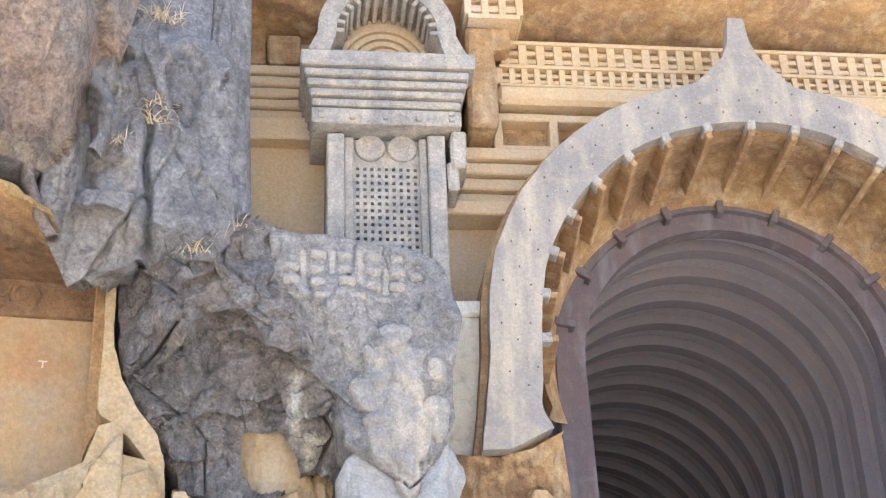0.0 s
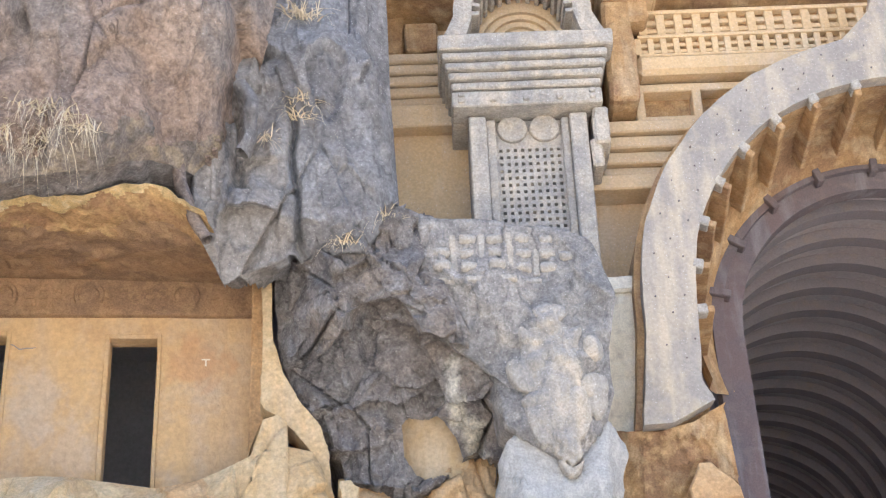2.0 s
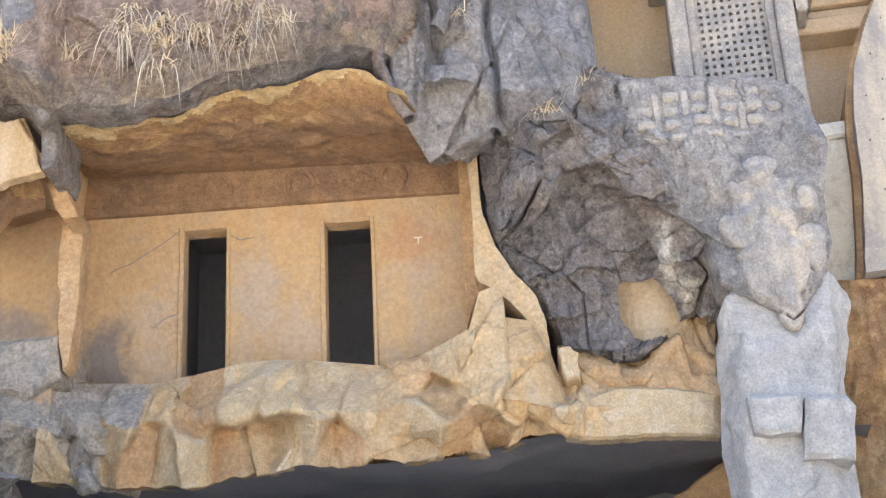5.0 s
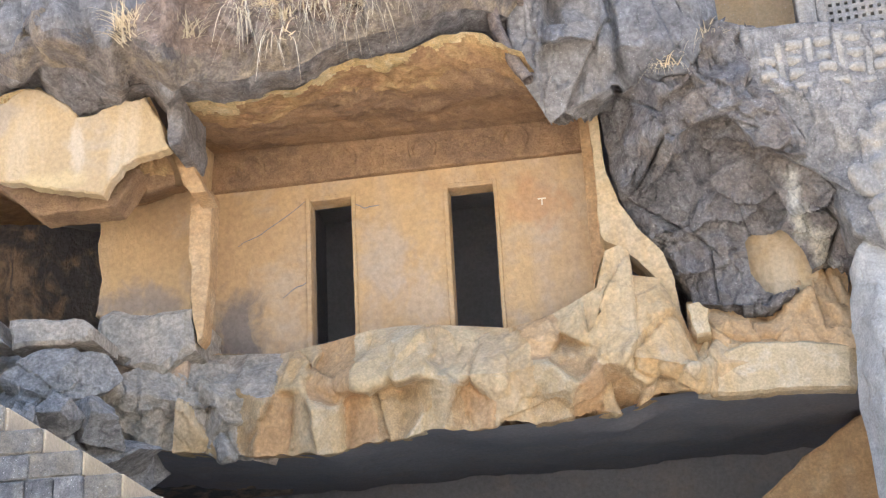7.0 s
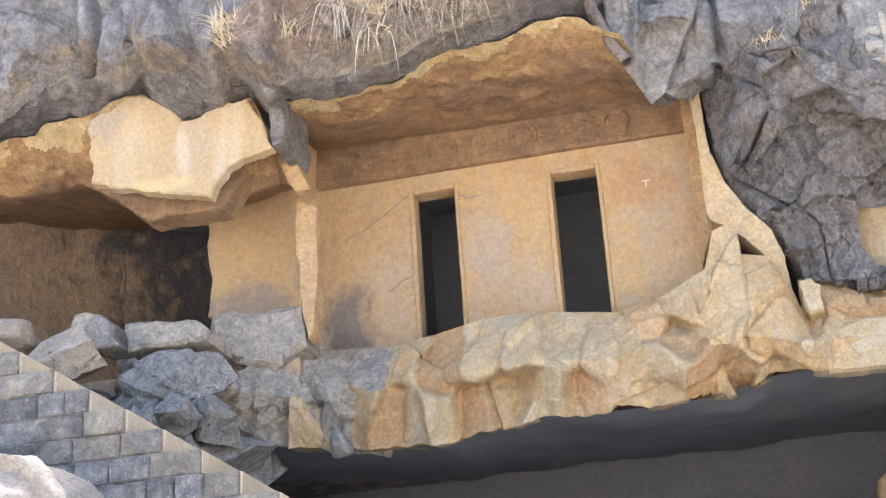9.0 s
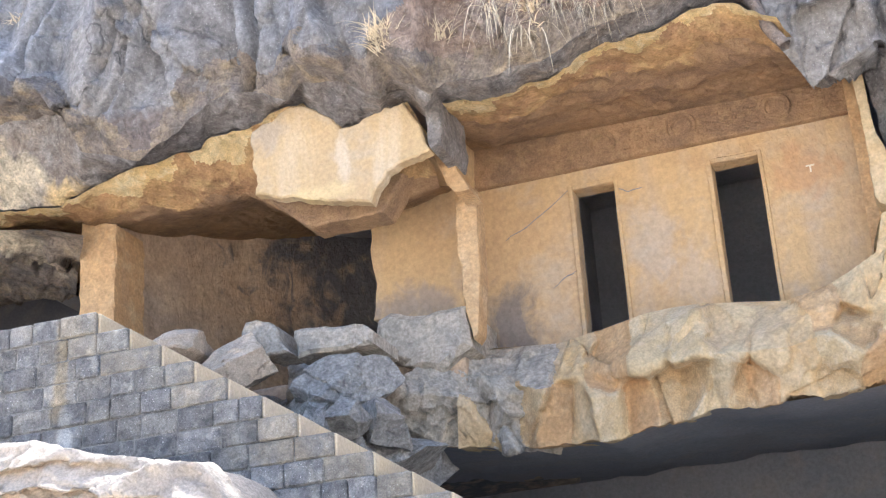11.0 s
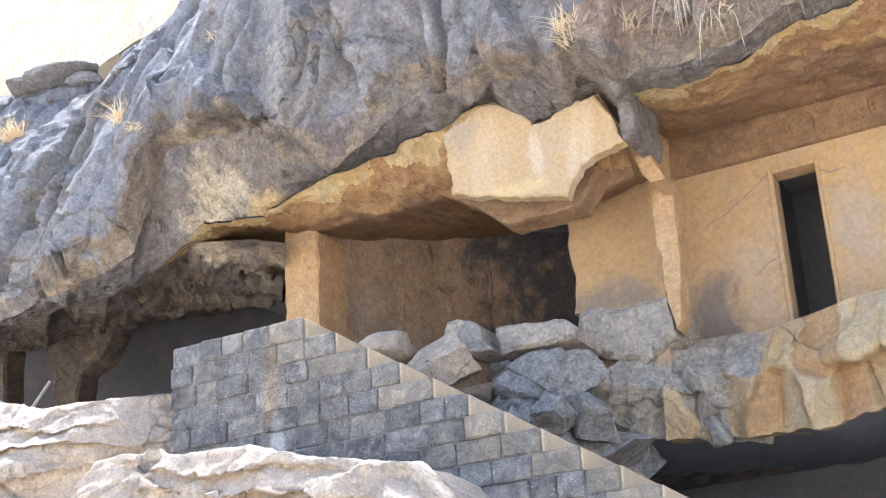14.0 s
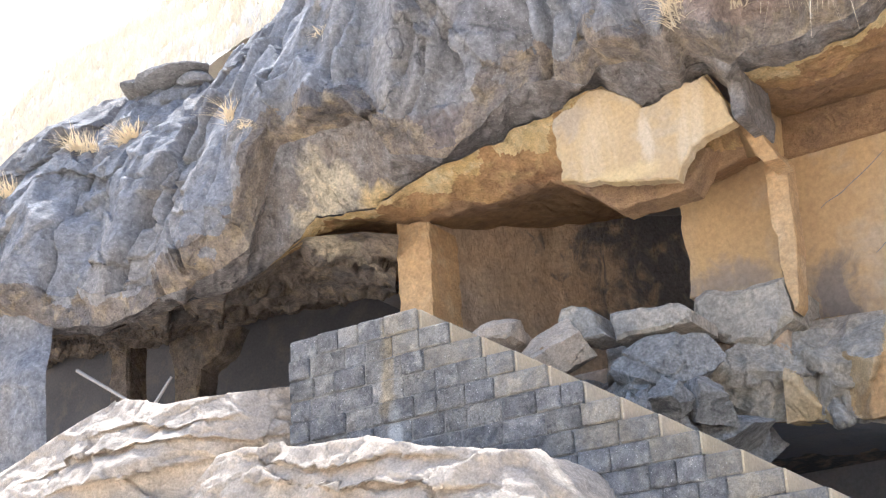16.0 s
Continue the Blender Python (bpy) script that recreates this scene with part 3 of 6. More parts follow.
CLIFF_LIPS = [
    ([(-14.71, 9.30), (-14.16, 9.38), (-13.40, 9.25), (-12.73, 9.19)], 0.14, 0.55),
    ([(-16.01, 11.43), (-15.21, 11.31), (-14.37, 11.02), (-14.01, 11.15)], 0.22, 0.9),
    ([(-12.83, 10.11), (-12.52, 10.08), (-12.11, 9.98)], 0.08, 0.3),
    ([(-12.76, 9.73), (-12.37, 9.66), (-11.87, 9.55)], 0.08, 0.3),
    ([(-10.62, 10.14), (-10.25, 10.22), (-9.53, 10.23), (-9.19, 9.96), (-8.60, 9.98)], 0.28, 1.3),
    ([(-11.83, 9.57), (-11.40, 9.20), (-10.91, 8.89)], 0.12, 0.5),
    ([(-10.37, 10.20), (-9.99, 10.37), (-9.44, 10.17), (-9.20, 10.54)], 0.08, 0.5),
    ([(-8.65, 11.15), (-8.09, 10.51), (-7.93, 10.78)], 0.12, 0.6),
    ([(-4.65, 10.06), (-4.25, 10.12), (-3.88, 9.55), (-3.35, 9.80)], 0.14, 0.6),
]
cliff = thing("cliff", "tall grey basalt cliff with an undercut foot", "cliff", kind="structure")
rng = random.Random(23)
SLABS = [(rng.uniform(-18.5, 0.3), rng.uniform(8.8, 14.8), rng.uniform(-0.08, 0.12), rng.uniform(-0.45, 0.45), rng.uniform(-0.2, 0.2), BASALT) for _ in range(75)]
CLIFF_BROW = [(x, y - 0.32, z + 0.42 + 0.22 * noise.noise(Vector((x * 0.9, 1, 0))) + 0.12 * noise.noise(Vector((x * 3.1, 5, 0)))) for x, y, z in CLIFF_FOOT]
loft("cliff_face", [CLIFF_TOP, CLIFF_BROW, CLIFF_FOOT], 620, [140, 26], BASALT, cliff, amp=0.12, scale=0.5, facet=0.22, cell=0.8, planes=SLABS, tall_planes=0.14, hold=(0.6, 0.0), bulge=[0.45, 0.05], tall=0.45, clefts=CLEFTS, sharp=0.95, lips=CLIFF_LIPS)
face = bpy.data.objects["cliff_face"].data
face.materials.append(BASALT_BROWN)
face.materials.append(UNDERCUT)
brow_x, brow_y, brow_z = np.array(CLIFF_BROW).T
for p in face.polygons:
    if p.center.x > -4.85 + 0.5 * noise.noise(Vector((0, 0, p.center.z * 1.5))) and p.center.x < 2:
        p.material_index = 1
    if p.center.z < np.interp(p.center.x, brow_x, brow_z) - 0.1 + 0.3 * noise.fractal(p.center * 1.7, 1, 2, 4):
        p.material_index = 2
for name, span in (("cliff_core", (-13, 0.3, 14.9, 24, 10.05, 12.6)), ("cliff_core", (-0.25, 3.6, 17.0, 24, 6.65, 14.0)), ("cliff_core", (-34, -9.9, 20.4, 24, 2, 12))):
    part(name, boxes([span], 0), CAVE, cliff)
# The shadow band under the lip is put into a darker basalt.
loft("cliff_underside", [CLIFF_FOOT, CLIFF_UNDER], 620, [18], BASALT_DARK, cliff, amp=0.06, scale=1.2, facet=0.08, cell=1.6, hold=(0.0, 0.0))

# ---- upper cell: soffit, wall, frieze, floor ----
SOFFIT_EDGE = jag([(-4.81, 13.84, 9.28), (-4.71, 13.84, 9.36), (-4.05, 13.84, 9.28), (-3.47, 13.84, 9.33), (-3.14, 13.84, 9.52), (-2.76, 13.84, 9.63), (-2.25, 13.84, 9.61), (-1.86, 13.84, 9.79), (-1.37, 13.84, 9.73), (-0.96, 13.84, 9.46)])
SOFFIT_STEP = [(-4.97, 14.7, 9.47), (-4.45, 14.7, 9.35), (-4.04, 14.7, 9.36), (-3.5, 14.7, 9.49), (-2.96, 14.7, 9.58), (-2.42, 14.7, 9.6), (-1.77, 14.7, 9.6), (-1.13, 14.7, 9.45), (-0.76, 14.7, 9.32)]
SOFFIT_BACK = [(-5.27, 15.92, 9.73), (-0.32, 15.92, 9.61)]
soffit = thing("ceiling", "rusty ochre rock soffit with a ragged broken edge", "ceiling", kind="structure")
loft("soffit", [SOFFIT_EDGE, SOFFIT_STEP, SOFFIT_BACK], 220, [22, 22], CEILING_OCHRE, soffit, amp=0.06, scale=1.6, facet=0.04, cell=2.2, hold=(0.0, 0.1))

wall = thing("wall_back", "chiselled ochre rock wall with two narrow doorways", "wall", kind="structure")
DOORS = [(-3.83, -3.32, 6.95, 8.95), (-2.13, -1.58, 6.95, 8.93)]


def pierced(x0, x1, z0, z1, holes):
    spans, at = [], x0
    for a, b, lo, hi in holes:
        spans += [(at, a, z0, z1), (a, b, hi, z1), (a, b, z0, lo)]
        at = b
    return spans + [(at, x1, z0, z1)]


bm = boxes([(a, b, 16.0, 16.24, lo, hi) for a, b, lo, hi in pierced(-5.4, -0.3, 6.3, 9.22, DOORS)], bevel=0)
bmesh.ops.remove_doubles(bm, verts=bm.verts, dist=0.001)
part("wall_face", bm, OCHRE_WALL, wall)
for a, b, lo, hi in DOORS:
    spans = [(a - 0.06, a, 15.97, 16.1, lo, hi + 0.06), (b, b + 0.05, 15.97, 16.1, lo, hi + 0.06), (a, b, 15.97, 16.1, hi, hi + 0.06)]
    part("door_jamb", boxes(spans, 0.01, 0.012, 3), OCHRE_WALL, wall, "worn rock-cut door surround")
    room = thing("cell", "small dark rock-cut cell behind a doorway", "cave room", kind="structure")
    c = (a + b) / 2
    part("cell_wall", boxes([(c - 0.85, c - 0.8, 16.25, 19.2, 6.9, 10.04), (c + 0.8, c + 0.85, 16.25, 19.2, 6.9, 10.04), (c - 0.85, c + 0.85, 19.2, 19.3, 6.9, 10.04), (c - 0.85, c + 0.85, 16.25, 19.3, 10.04, 10.08), (c - 0.85, c + 0.85, 16.25, 19.3, 6.8, 6.9)], 0), CELL, room)
bm = boxes([(-5.3, -0.35, 15.9, 16.3, 9.2, 9.8)], 0.02, 0.015, 6)
part("frieze_band", bm, BROWN_SOFFIT, wall, "dark frieze band with faint carved arches")
for x in (-4.55, -3.4, -2.4, -1.28):
    bm = bmesh.new()
    ring = 22
    for k in range(ring):
        a0 = -0.6 + (math.pi + 1.2) * k / ring
        a1 = -0.6 + (math.pi + 1.2) * (k + 1) / ring
        q = [bm.verts.new((x + r * math.cos(t), y, 9.44 + r * math.sin(t))) for t in (a0, a1) for r, y in ((0.11, 15.9), (0.13, 15.865), (0.165, 15.865), (0.185, 15.9))]
        for i in range(3):
            bm.faces.new((q[i], q[i + 1], q[5 + i], q[4 + i]))
    part("carved_arch", bm, BROWN_SOFFIT, wall)
for i in range(30):
    x = -5.1 + i * 0.155
    if min(abs(x - c) for c in (-4.55, -3.4, -2.4, -1.28)) > 0.22:
        part("carved_rail", boxes([(x - 0.05, x + 0.05, 15.88, 15.92, z, z + 0.05) for z in (9.3, 9.4, 9.5)], 0.008), BROWN_SOFFIT, wall)

def line_crack(points, wide, mat, y, parent, name, label=""):
    """A thin open crack or scratch along x, z points."""
    bm = bmesh.new()
    last = None
    pts = even(points, 14)
    for k, (x, z) in enumerate(pts):
        w = wide * (0.5 + 0.5 * math.sin(math.pi * (k + 0.6) / 14.5))
        z += 0.02 * noise.noise(Vector((x * 9, z * 9, 0)))
        ring_ = [bm.verts.new((x, y, z + w)), bm.verts.new((x, y - 0.004, z)), bm.verts.new((x, y, z - w))]
        if last:
            for i in range(2):
                bm.faces.new((last[i], last[i + 1], ring_[i + 1], ring_[i]))
        last = ring_
    part(name, bm, mat, parent, label)


for pts in ([(-3.86, 8.99), (-4.12, 8.8), (-4.45, 8.6), (-4.74, 8.47)], [(-3.32, 8.87), (-3.16, 8.8), (-2.98, 8.82)], [(-4.19, 7.74), (-4.01, 7.86), (-3.87, 7.92)]):
    line_crack(pts, 0.008, CAVE, 15.995, wall, "wall_crack", "thin dark crack")
part("scratch", boxes([(-1.06, -0.96, 15.985, 16.01, 8.655, 8.67), (-1.02, -1.0, 15.985, 16.01, 8.58, 8.655)], 0.003), LIME, wall, "pale scratched mark")
# side wall between the two caves, with its bracket
pier = thing("pier", "ochre rock pier with a broken foot between the caves", "pillar", kind="structure")
part("pier_shaft", prism([(-4.96, 8.75), (-4.7, 8.67), (-4.72, 7.73), (-4.79, 6.93), (-4.85, 6.87), (-4.94, 7.42), (-4.92, 7.76), (-4.97, 7.87)], 14.8, 15.1, 0.01, 0.02, 0.1), OCHRE, pier)
part("pier_bracket", prism([(-5.04, 9.05), (-4.79, 9.03), (-4.74, 8.71), (-4.6, 8.44), (-4.79, 8.44), (-4.99, 8.82)], 14.3, 14.75, 0.01, 0.02, 0.08), OCHRE, pier)
part("pier_crack_block", prism([(-4.87, 9.5), (-4.71, 9.54), (-4.69, 9.01), (-4.72, 8.76), (-4.86, 8.77)], 13.7, 14.6, 0.02, 0.03, 0.08), BASALT_DARK, pier)

# flaring fin of rock at the right end of the wall
fin = thing("rock_fin", "thin flaring ochre rock fin beside the dark overhang", "rock fin")
FIN = [(-0.36, 9.4), (-0.24, 9.39), (-0.24, 8.99), (-0.21, 8.59), (-0.1, 8.2), (0.11, 7.81), (0.32, 7.56), (0.41, 7.22), (0.43, 6.95), (0.46, 6.62), (0.35, 6.96), (0.21, 7.26), (0.03, 7.5), (-0.18, 7.68), (-0.31, 7.76), (-0.35, 7.86), (-0.34, 8.49), (-0.35, 9.07)]
part("fin_blade", prism(FIN, 15.3, 15.8, 0.02, 0.012, 0.08), LEDGE, fin)
part("fin_shadow_side", boxes([(-0.48, -0.3, 15.7, 16.3, 7.0, 9.75)], 0.02, 0.02, 4), OCHRE, fin)
# ---- broken ledge ----
LEDGE_BACK = [(-5.2, 16.02, 6.98), (-0.3, 16.02, 7.0), (1.9, 16.02, 6.6)]
LEDGE_TOP = [(-5.15, 15.45, 7.03), (-4.88, 15.45, 6.94), (-4.07, 15.45, 6.86), (-3.7, 15.45, 6.91), (-3.27, 15.45, 6.98), (-3, 15.45, 7.03), (-2.74, 15.45, 7.04), (-2.29, 15.45, 7.02), (-1.47, 15.45, 6.9), (-1.08, 15.45, 6.96), (-0.78, 15.45, 7.09), (-0.48, 15.45, 7.25), (-0.35, 15.45, 7.67), (-0.18, 15.45, 7.73), (-0.08, 15.45, 7.63), (-0.08, 15.45, 7.36), (0.2, 15.45, 7.3), (0.41, 15.45, 6.93), (0.56, 15.45, 6.39)] + [(0.68, 15.45, 6.61), (1.28, 15.45, 6.39), (2.28, 15.45, 6.41)]
LEDGE_MID = [(-5.05, 14.95, 6.35), (-4.47, 14.95, 6.28), (-3.83, 14.95, 6.27), (-3.19, 14.95, 6.25), (-2.26, 14.95, 6.27), (-1.46, 14.95, 6.23), (-0.85, 14.95, 6.34), (-0.25, 14.95, 6.33), (0.51, 14.95, 6.11)] + [(0.65, 15.2, 6.19), (1.25, 15.2, 6.16), (2.22, 15.2, 6.11)]
LEDGE_FOOT = [(-5.21, 15.2, 5.75), (-4.69, 15.2, 5.66), (-4.05, 15.2, 5.62), (-3.54, 15.2, 5.57), (-3.28, 15.2, 5.63), (-2.78, 15.2, 5.67), (-2.34, 15.2, 5.75), (-1.85, 15.2, 5.72), (-1.3, 15.2, 5.72), (-0.82, 15.2, 5.72), (-0.34, 15.2, 5.76), (0.03, 15.2, 5.87), (0.51, 15.2, 5.91)] + [(0.63, 15.3, 5.92), (1.24, 15.3, 5.91), (2.2, 15.3, 5.87)]
BREAKS_HIGH = [
    (-4.80, 6.56, 0, 0.05, -0.1, GREY_OCHRE),
    (-4.22, 6.52, 0.04, -0.1, 0, GREY_OCHRE),
    (-3.89, 6.55, 0, 0.2, 0.1, LEDGE),
    (-3.42, 6.39, -0.02, 0.55, 0.1, OCHRE),
    (-2.94, 6.43, 0.14, -0.12, 0.05, FLAKE),
    (-2.50, 6.44, 0.2, 0.1, 0.1, FLAKE),
    (-2.03, 6.48, 0.02, -0.05, 0, LEDGE),
    (-1.65, 6.27, 0.05, 0.1, 0, LEDGE),
    (-1.34, 6.23, 0.02, 0.35, 0.05, LEDGE),
    (-1.01, 6.54, 0.02, -0.2, 0.3, OCHRE),
    (-0.72, 6.69, 0.1, 0.3, 0.3, LEDGE),
    (-0.97, 6.12, 0.14, 0.35, 0.25, FLAKE),
    (-0.28, 6.60, 0.12, -0.05, 0.12, LEDGE),
    (-0.09, 6.20, 0.14, -0.05, 0.1, LEDGE),
    (0.33, 6.27, 0.12, -0.15, 0.05, LEDGE),
    (-0.85, 6.39, -0.12, 0.1, -0.6, RUSTY),
]
BREAKS_LOW = [
    (-4.62, 6.02, 0.02, 0.2, -0.2, GREY_OCHRE),
    (-5.01, 5.84, 0.14, -0.3, 0.3, LEDGE),
    (-4.30, 6.05, 0.08, 0.7, -0.1, RUSTY),
    (-4.04, 5.89, 0, -0.5, -0.2, OCHRE),
    (-3.79, 5.80, 0.04, 0.5, -0.2, LEDGE),
    (-3.45, 5.85, 0.16, -0.6, 0.15, FLAKE),
    (-3.10, 5.85, 0.05, 0.5, -0.4, OCHRE),
    (-2.79, 5.90, 0.02, -0.3, -0.5, RUSTY),
    (-2.50, 5.96, 0, 0.8, -0.4, RUSTY),
    (-2.43, 5.77, 0.12, -0.7, 0, FLAKE),
    (-2.20, 5.93, 0.1, 0.7, 0.1, FLAKE),
    (-2.06, 5.79, 0.02, -0.4, -0.5, RUSTY),
    (-1.81, 5.85, 0.03, 0.4, -0.5, OCHRE),
    (-1.45, 5.78, 0.06, 0, -0.1, LEDGE),
    (-1.04, 5.76, 0.08, 0.2, -0.5, RUSTY),
    (-0.61, 5.83, 0, -0.2, 0.5, OCHRE),
    (-0.24, 5.94, -0.08, 0.1, 0.7, RUSTY),
    (0.09, 5.81, 0.03, -0.2, -0.3, RUSTY),
    (-0.45, 5.72, 0.1, 0.1, -0.4, LEDGE),
]
ledge = thing("rock_ledge", "broken ochre rock ledge below the cell wall", "rock ledge")
loft("ledge_top", [LEDGE_BACK, LEDGE_TOP], 240, [6], LEDGE, ledge, amp=0.02, facet=0.03, cell=2.5)
loft("ledge_face", [LEDGE_TOP, LEDGE_MID, jag(LEDGE_FOOT, 0.07), [(x, y + 0.8, z + 0.16) for x, y, z in LEDGE_FOOT]], 520, [50, 56, 8], LEDGE, ledge, amp=0.06, scale=1.1, facet=0.1, cell=1.1, hold=(0.05, 0.2), tall=0.6, sharp=1.0, planes=BREAKS_HIGH + BREAKS_LOW, way=(0.1, -0.94, -0.3))
bpy.context.view_layer.update()


def shard(px, y, tx, tz, mat, deep=0.5):
    """A flat broken facet of the ledge: an x, z outline on a tilted plane, with depth behind."""
    cx, cz = sum(p[0] for p in px) / len(px), sum(p[1] for p in px) / len(px)
    pts = []
    for (xa, za), (xb, zb) in zip(px, px[1:] + px[:1]):
        k = max(1, int(math.hypot(xb - xa, zb - za) / 0.07))
        pts += [(xa + (xb - xa) * i / k, za + (zb - za) * i / k) for i in range(k)]
    bm = bmesh.new()
    front, back, mid = [], [], []
    for x, z in pts:
        q = Vector((x, 0, z))
        x += 0.04 * noise.noise(q * 6) + 0.014 * noise.noise(q * 21)
        z += 0.014 * noise.noise(q * 9 + Vector((5, 5, 5))) + 0.014 * noise.noise(q * 21 + Vector((5, 5, 5)))
        yy = y + tx * (x - cx) + tz * (z - cz)
        mid.append(bm.verts.new((x, yy + 0.05, z)))
        front.append(bm.verts.new((x + (cx - x) * 0.1, yy + 0.02 * noise.noise(q * 6), z + (cz - z) * 0.1)))
        back.append(bm.verts.new((x, y + deep, z)))
    n = len(pts)
    for i in range(n):
        j = (i + 1) % n
        bm.faces.new((mid[i], mid[j], front[j], front[i]))
        bm.faces.new((back[i], back[j], mid[j], mid[i]))
    bmesh.ops.triangulate(bm, faces=[bm.faces.new(front)])
    part("rock_facet", bm, mat, ledge)


shard([(0.58, 6.24), (1.07, 6.41), (1.75, 6.36), (2.22, 6.27), (2.16, 5.78), (1.5, 5.83), (0.78, 5.82), (0.54, 5.88)], 15.2, 0.02, 0.1, FLAKE, 0.2)
shard([(0.5, 6.86), (0.63, 6.88), (0.75, 6.8), (0.73, 6.49), (0.57, 6.47), (0.52, 6.71)], 15.1, 0.3, 0.1, FLAKE)
UNDER_BACK = [(-7.5, 20.5, 6.4), (4.5, 20.5, 6.4)]
lower = thing("lower_cave", "dark grey soffit of the lower cave", "cave", kind="structure")
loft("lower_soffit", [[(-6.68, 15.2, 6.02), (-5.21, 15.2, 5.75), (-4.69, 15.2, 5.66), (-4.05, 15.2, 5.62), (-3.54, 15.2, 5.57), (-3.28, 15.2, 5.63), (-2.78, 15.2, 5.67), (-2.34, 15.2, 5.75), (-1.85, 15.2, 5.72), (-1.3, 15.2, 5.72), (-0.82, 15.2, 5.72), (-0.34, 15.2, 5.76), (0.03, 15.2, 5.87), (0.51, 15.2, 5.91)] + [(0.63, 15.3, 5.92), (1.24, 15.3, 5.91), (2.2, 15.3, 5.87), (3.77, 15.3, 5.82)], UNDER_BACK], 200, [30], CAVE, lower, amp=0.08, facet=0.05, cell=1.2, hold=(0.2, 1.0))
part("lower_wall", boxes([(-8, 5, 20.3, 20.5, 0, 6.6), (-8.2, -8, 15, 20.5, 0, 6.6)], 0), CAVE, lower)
part("lower_side_wall", prism([(1.12, 5.14), (1.71, 5.63), (2.4, 6.05), (2.99, 6.27), (2.68, 4.36), (1.04, 4.48)], 17.5, 18.2, 0.03, 0.04, 0.15), OCHRE, lower, "ochre side wall in shade")

# grey broken end of the ledge
GREY_TOP = [(-7.16, 14.9, 7.21), (-6.54, 14.9, 7.12), (-6.18, 14.9, 7.01), (-5.91, 14.9, 6.82), (-5.55, 14.9, 6.66), (-5.17, 14.95, 6.69), (-4.69, 15.2, 6.72), (-4.05, 15.8, 6.67)]
GREY_MID = [(-7.06, 14.55, 6.55), (-6.28, 14.55, 6.47), (-5.61, 14.55, 6.29), (-4.95, 14.7, 6.17), (-4.5, 15.0, 6.1), (-4.01, 15.6, 6.06)]
GREY_FOOT = [(-7.31, 15, 6.12), (-6.52, 15, 5.98), (-5.97, 15, 5.81), (-5.49, 15, 5.76), (-4.84, 15.1, 5.67), (-4.2, 15.7, 5.63)]
GREY_BACK = [(x, 16.2, z + 0.1) for x, y, z in GREY_TOP]
grey_end = thing("ledge_rock", "grey fractured rock at the end of the ledge", "rock")
loft("grey_face", [GREY_BACK, GREY_TOP, GREY_MID, GREY_FOOT], 180, [5, 30, 30], GREY_OCHRE, grey_end, amp=0.08, facet=0.2, cell=1.1, sharp=1.0, ends=(1, 0.2))
part("base_block", prism([(-6, 7.29), (-5.84, 7.35), (-5.54, 7.27), (-5.26, 7.27), (-4.92, 7.27), (-4.89, 6.79), (-5.26, 6.53), (-5.72, 6.69), (-6.03, 6.95)], 14.75, 16.0, 0.08, 0.03, 0.1), GREY_OCHRE, grey_end, "rounded tan base block under the pier")

# ---- left cave ----
den = thing("left_cave", "open rock-cut room with rough chiselled walls", "cave", kind="structure")
DEN_EDGE = jag([(-11.48, 13.84, 8.76), (-11.01, 13.84, 9), (-10.63, 13.84, 9.23), (-10.08, 13.84, 9.18), (-9.69, 13.84, 9.14), (-9.03, 13.84, 9.36), (-8.86, 13.84, 9.41), (-7.79, 13.84, 9.46), (-7.7, 13.84, 9.57), (-7.23, 13.84, 9.62), (-7.03, 13.84, 9.67), (-6.42, 13.84, 9.76), (-5.99, 13.84, 9.29), (-5.5, 13.84, 9.34), (-5.13, 13.84, 9.46), (-4.87, 13.84, 8.9)])
DEN_STEP = [(-11.24, 14.6, 9.44), (-10.33, 14.6, 9.35), (-9.4, 14.6, 9.13), (-8.37, 14.6, 9.12), (-7.57, 14.6, 9.12), (-6.82, 14.6, 8.67), (-6.01, 14.6, 8.53), (-5.07, 14.6, 8.72)]
DEN_BACK = [(-12.5, 18.6, 10.1), (-5.0, 18.6, 10.2)]
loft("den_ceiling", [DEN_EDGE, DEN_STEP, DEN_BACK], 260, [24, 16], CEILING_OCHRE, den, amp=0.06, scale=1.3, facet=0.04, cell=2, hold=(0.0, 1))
DEN_PLAN = [(-9.66, 14.7), (-9.55, 15.6), (-9.35, 16.5), (-9.05, 17.3), (-8.6, 18.0), (-8.0, 18.6), (-7.2, 19.05), (-6.2, 19.3), (-5.2, 19.4)]
den_line = even(DEN_PLAN, 110)
den_verts = []
for j in range(60):
    z = 6.3 + 4.2 * j / 59
    for x, y in den_line:
        # chisel pecks on a rough swelling wall that leans in towards the roof
        p = Vector((x, y, z))
        k = 0.05 * noise.fractal(p * 1.3, 1, 2, 4) + 0.02 * noise.noise(Vector((x * 6, y * 6, z * 4))) + 0.45 * max(0, (z - 8.7) / 1.8) ** 2
        den_verts.append((x + 0.8 * k, y - 0.6 * k, z))
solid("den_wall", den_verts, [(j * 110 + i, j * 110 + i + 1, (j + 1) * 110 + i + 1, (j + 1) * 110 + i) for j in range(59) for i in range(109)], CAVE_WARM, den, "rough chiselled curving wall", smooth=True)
part("den_outer", boxes([(-9.88, -9.7, 15.3, 19.6, 6.3, 10.4), (-9.88, -5.0, 19.6, 19.8, 6.3, 10.5)], 0), CAVE, den)
part("den_roof", boxes([(-9.88, -5.0, 18.4, 19.8, 10.2, 10.7)], 0), CAVE_SHADE, den)
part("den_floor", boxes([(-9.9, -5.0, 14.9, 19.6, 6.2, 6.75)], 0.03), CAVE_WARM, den)
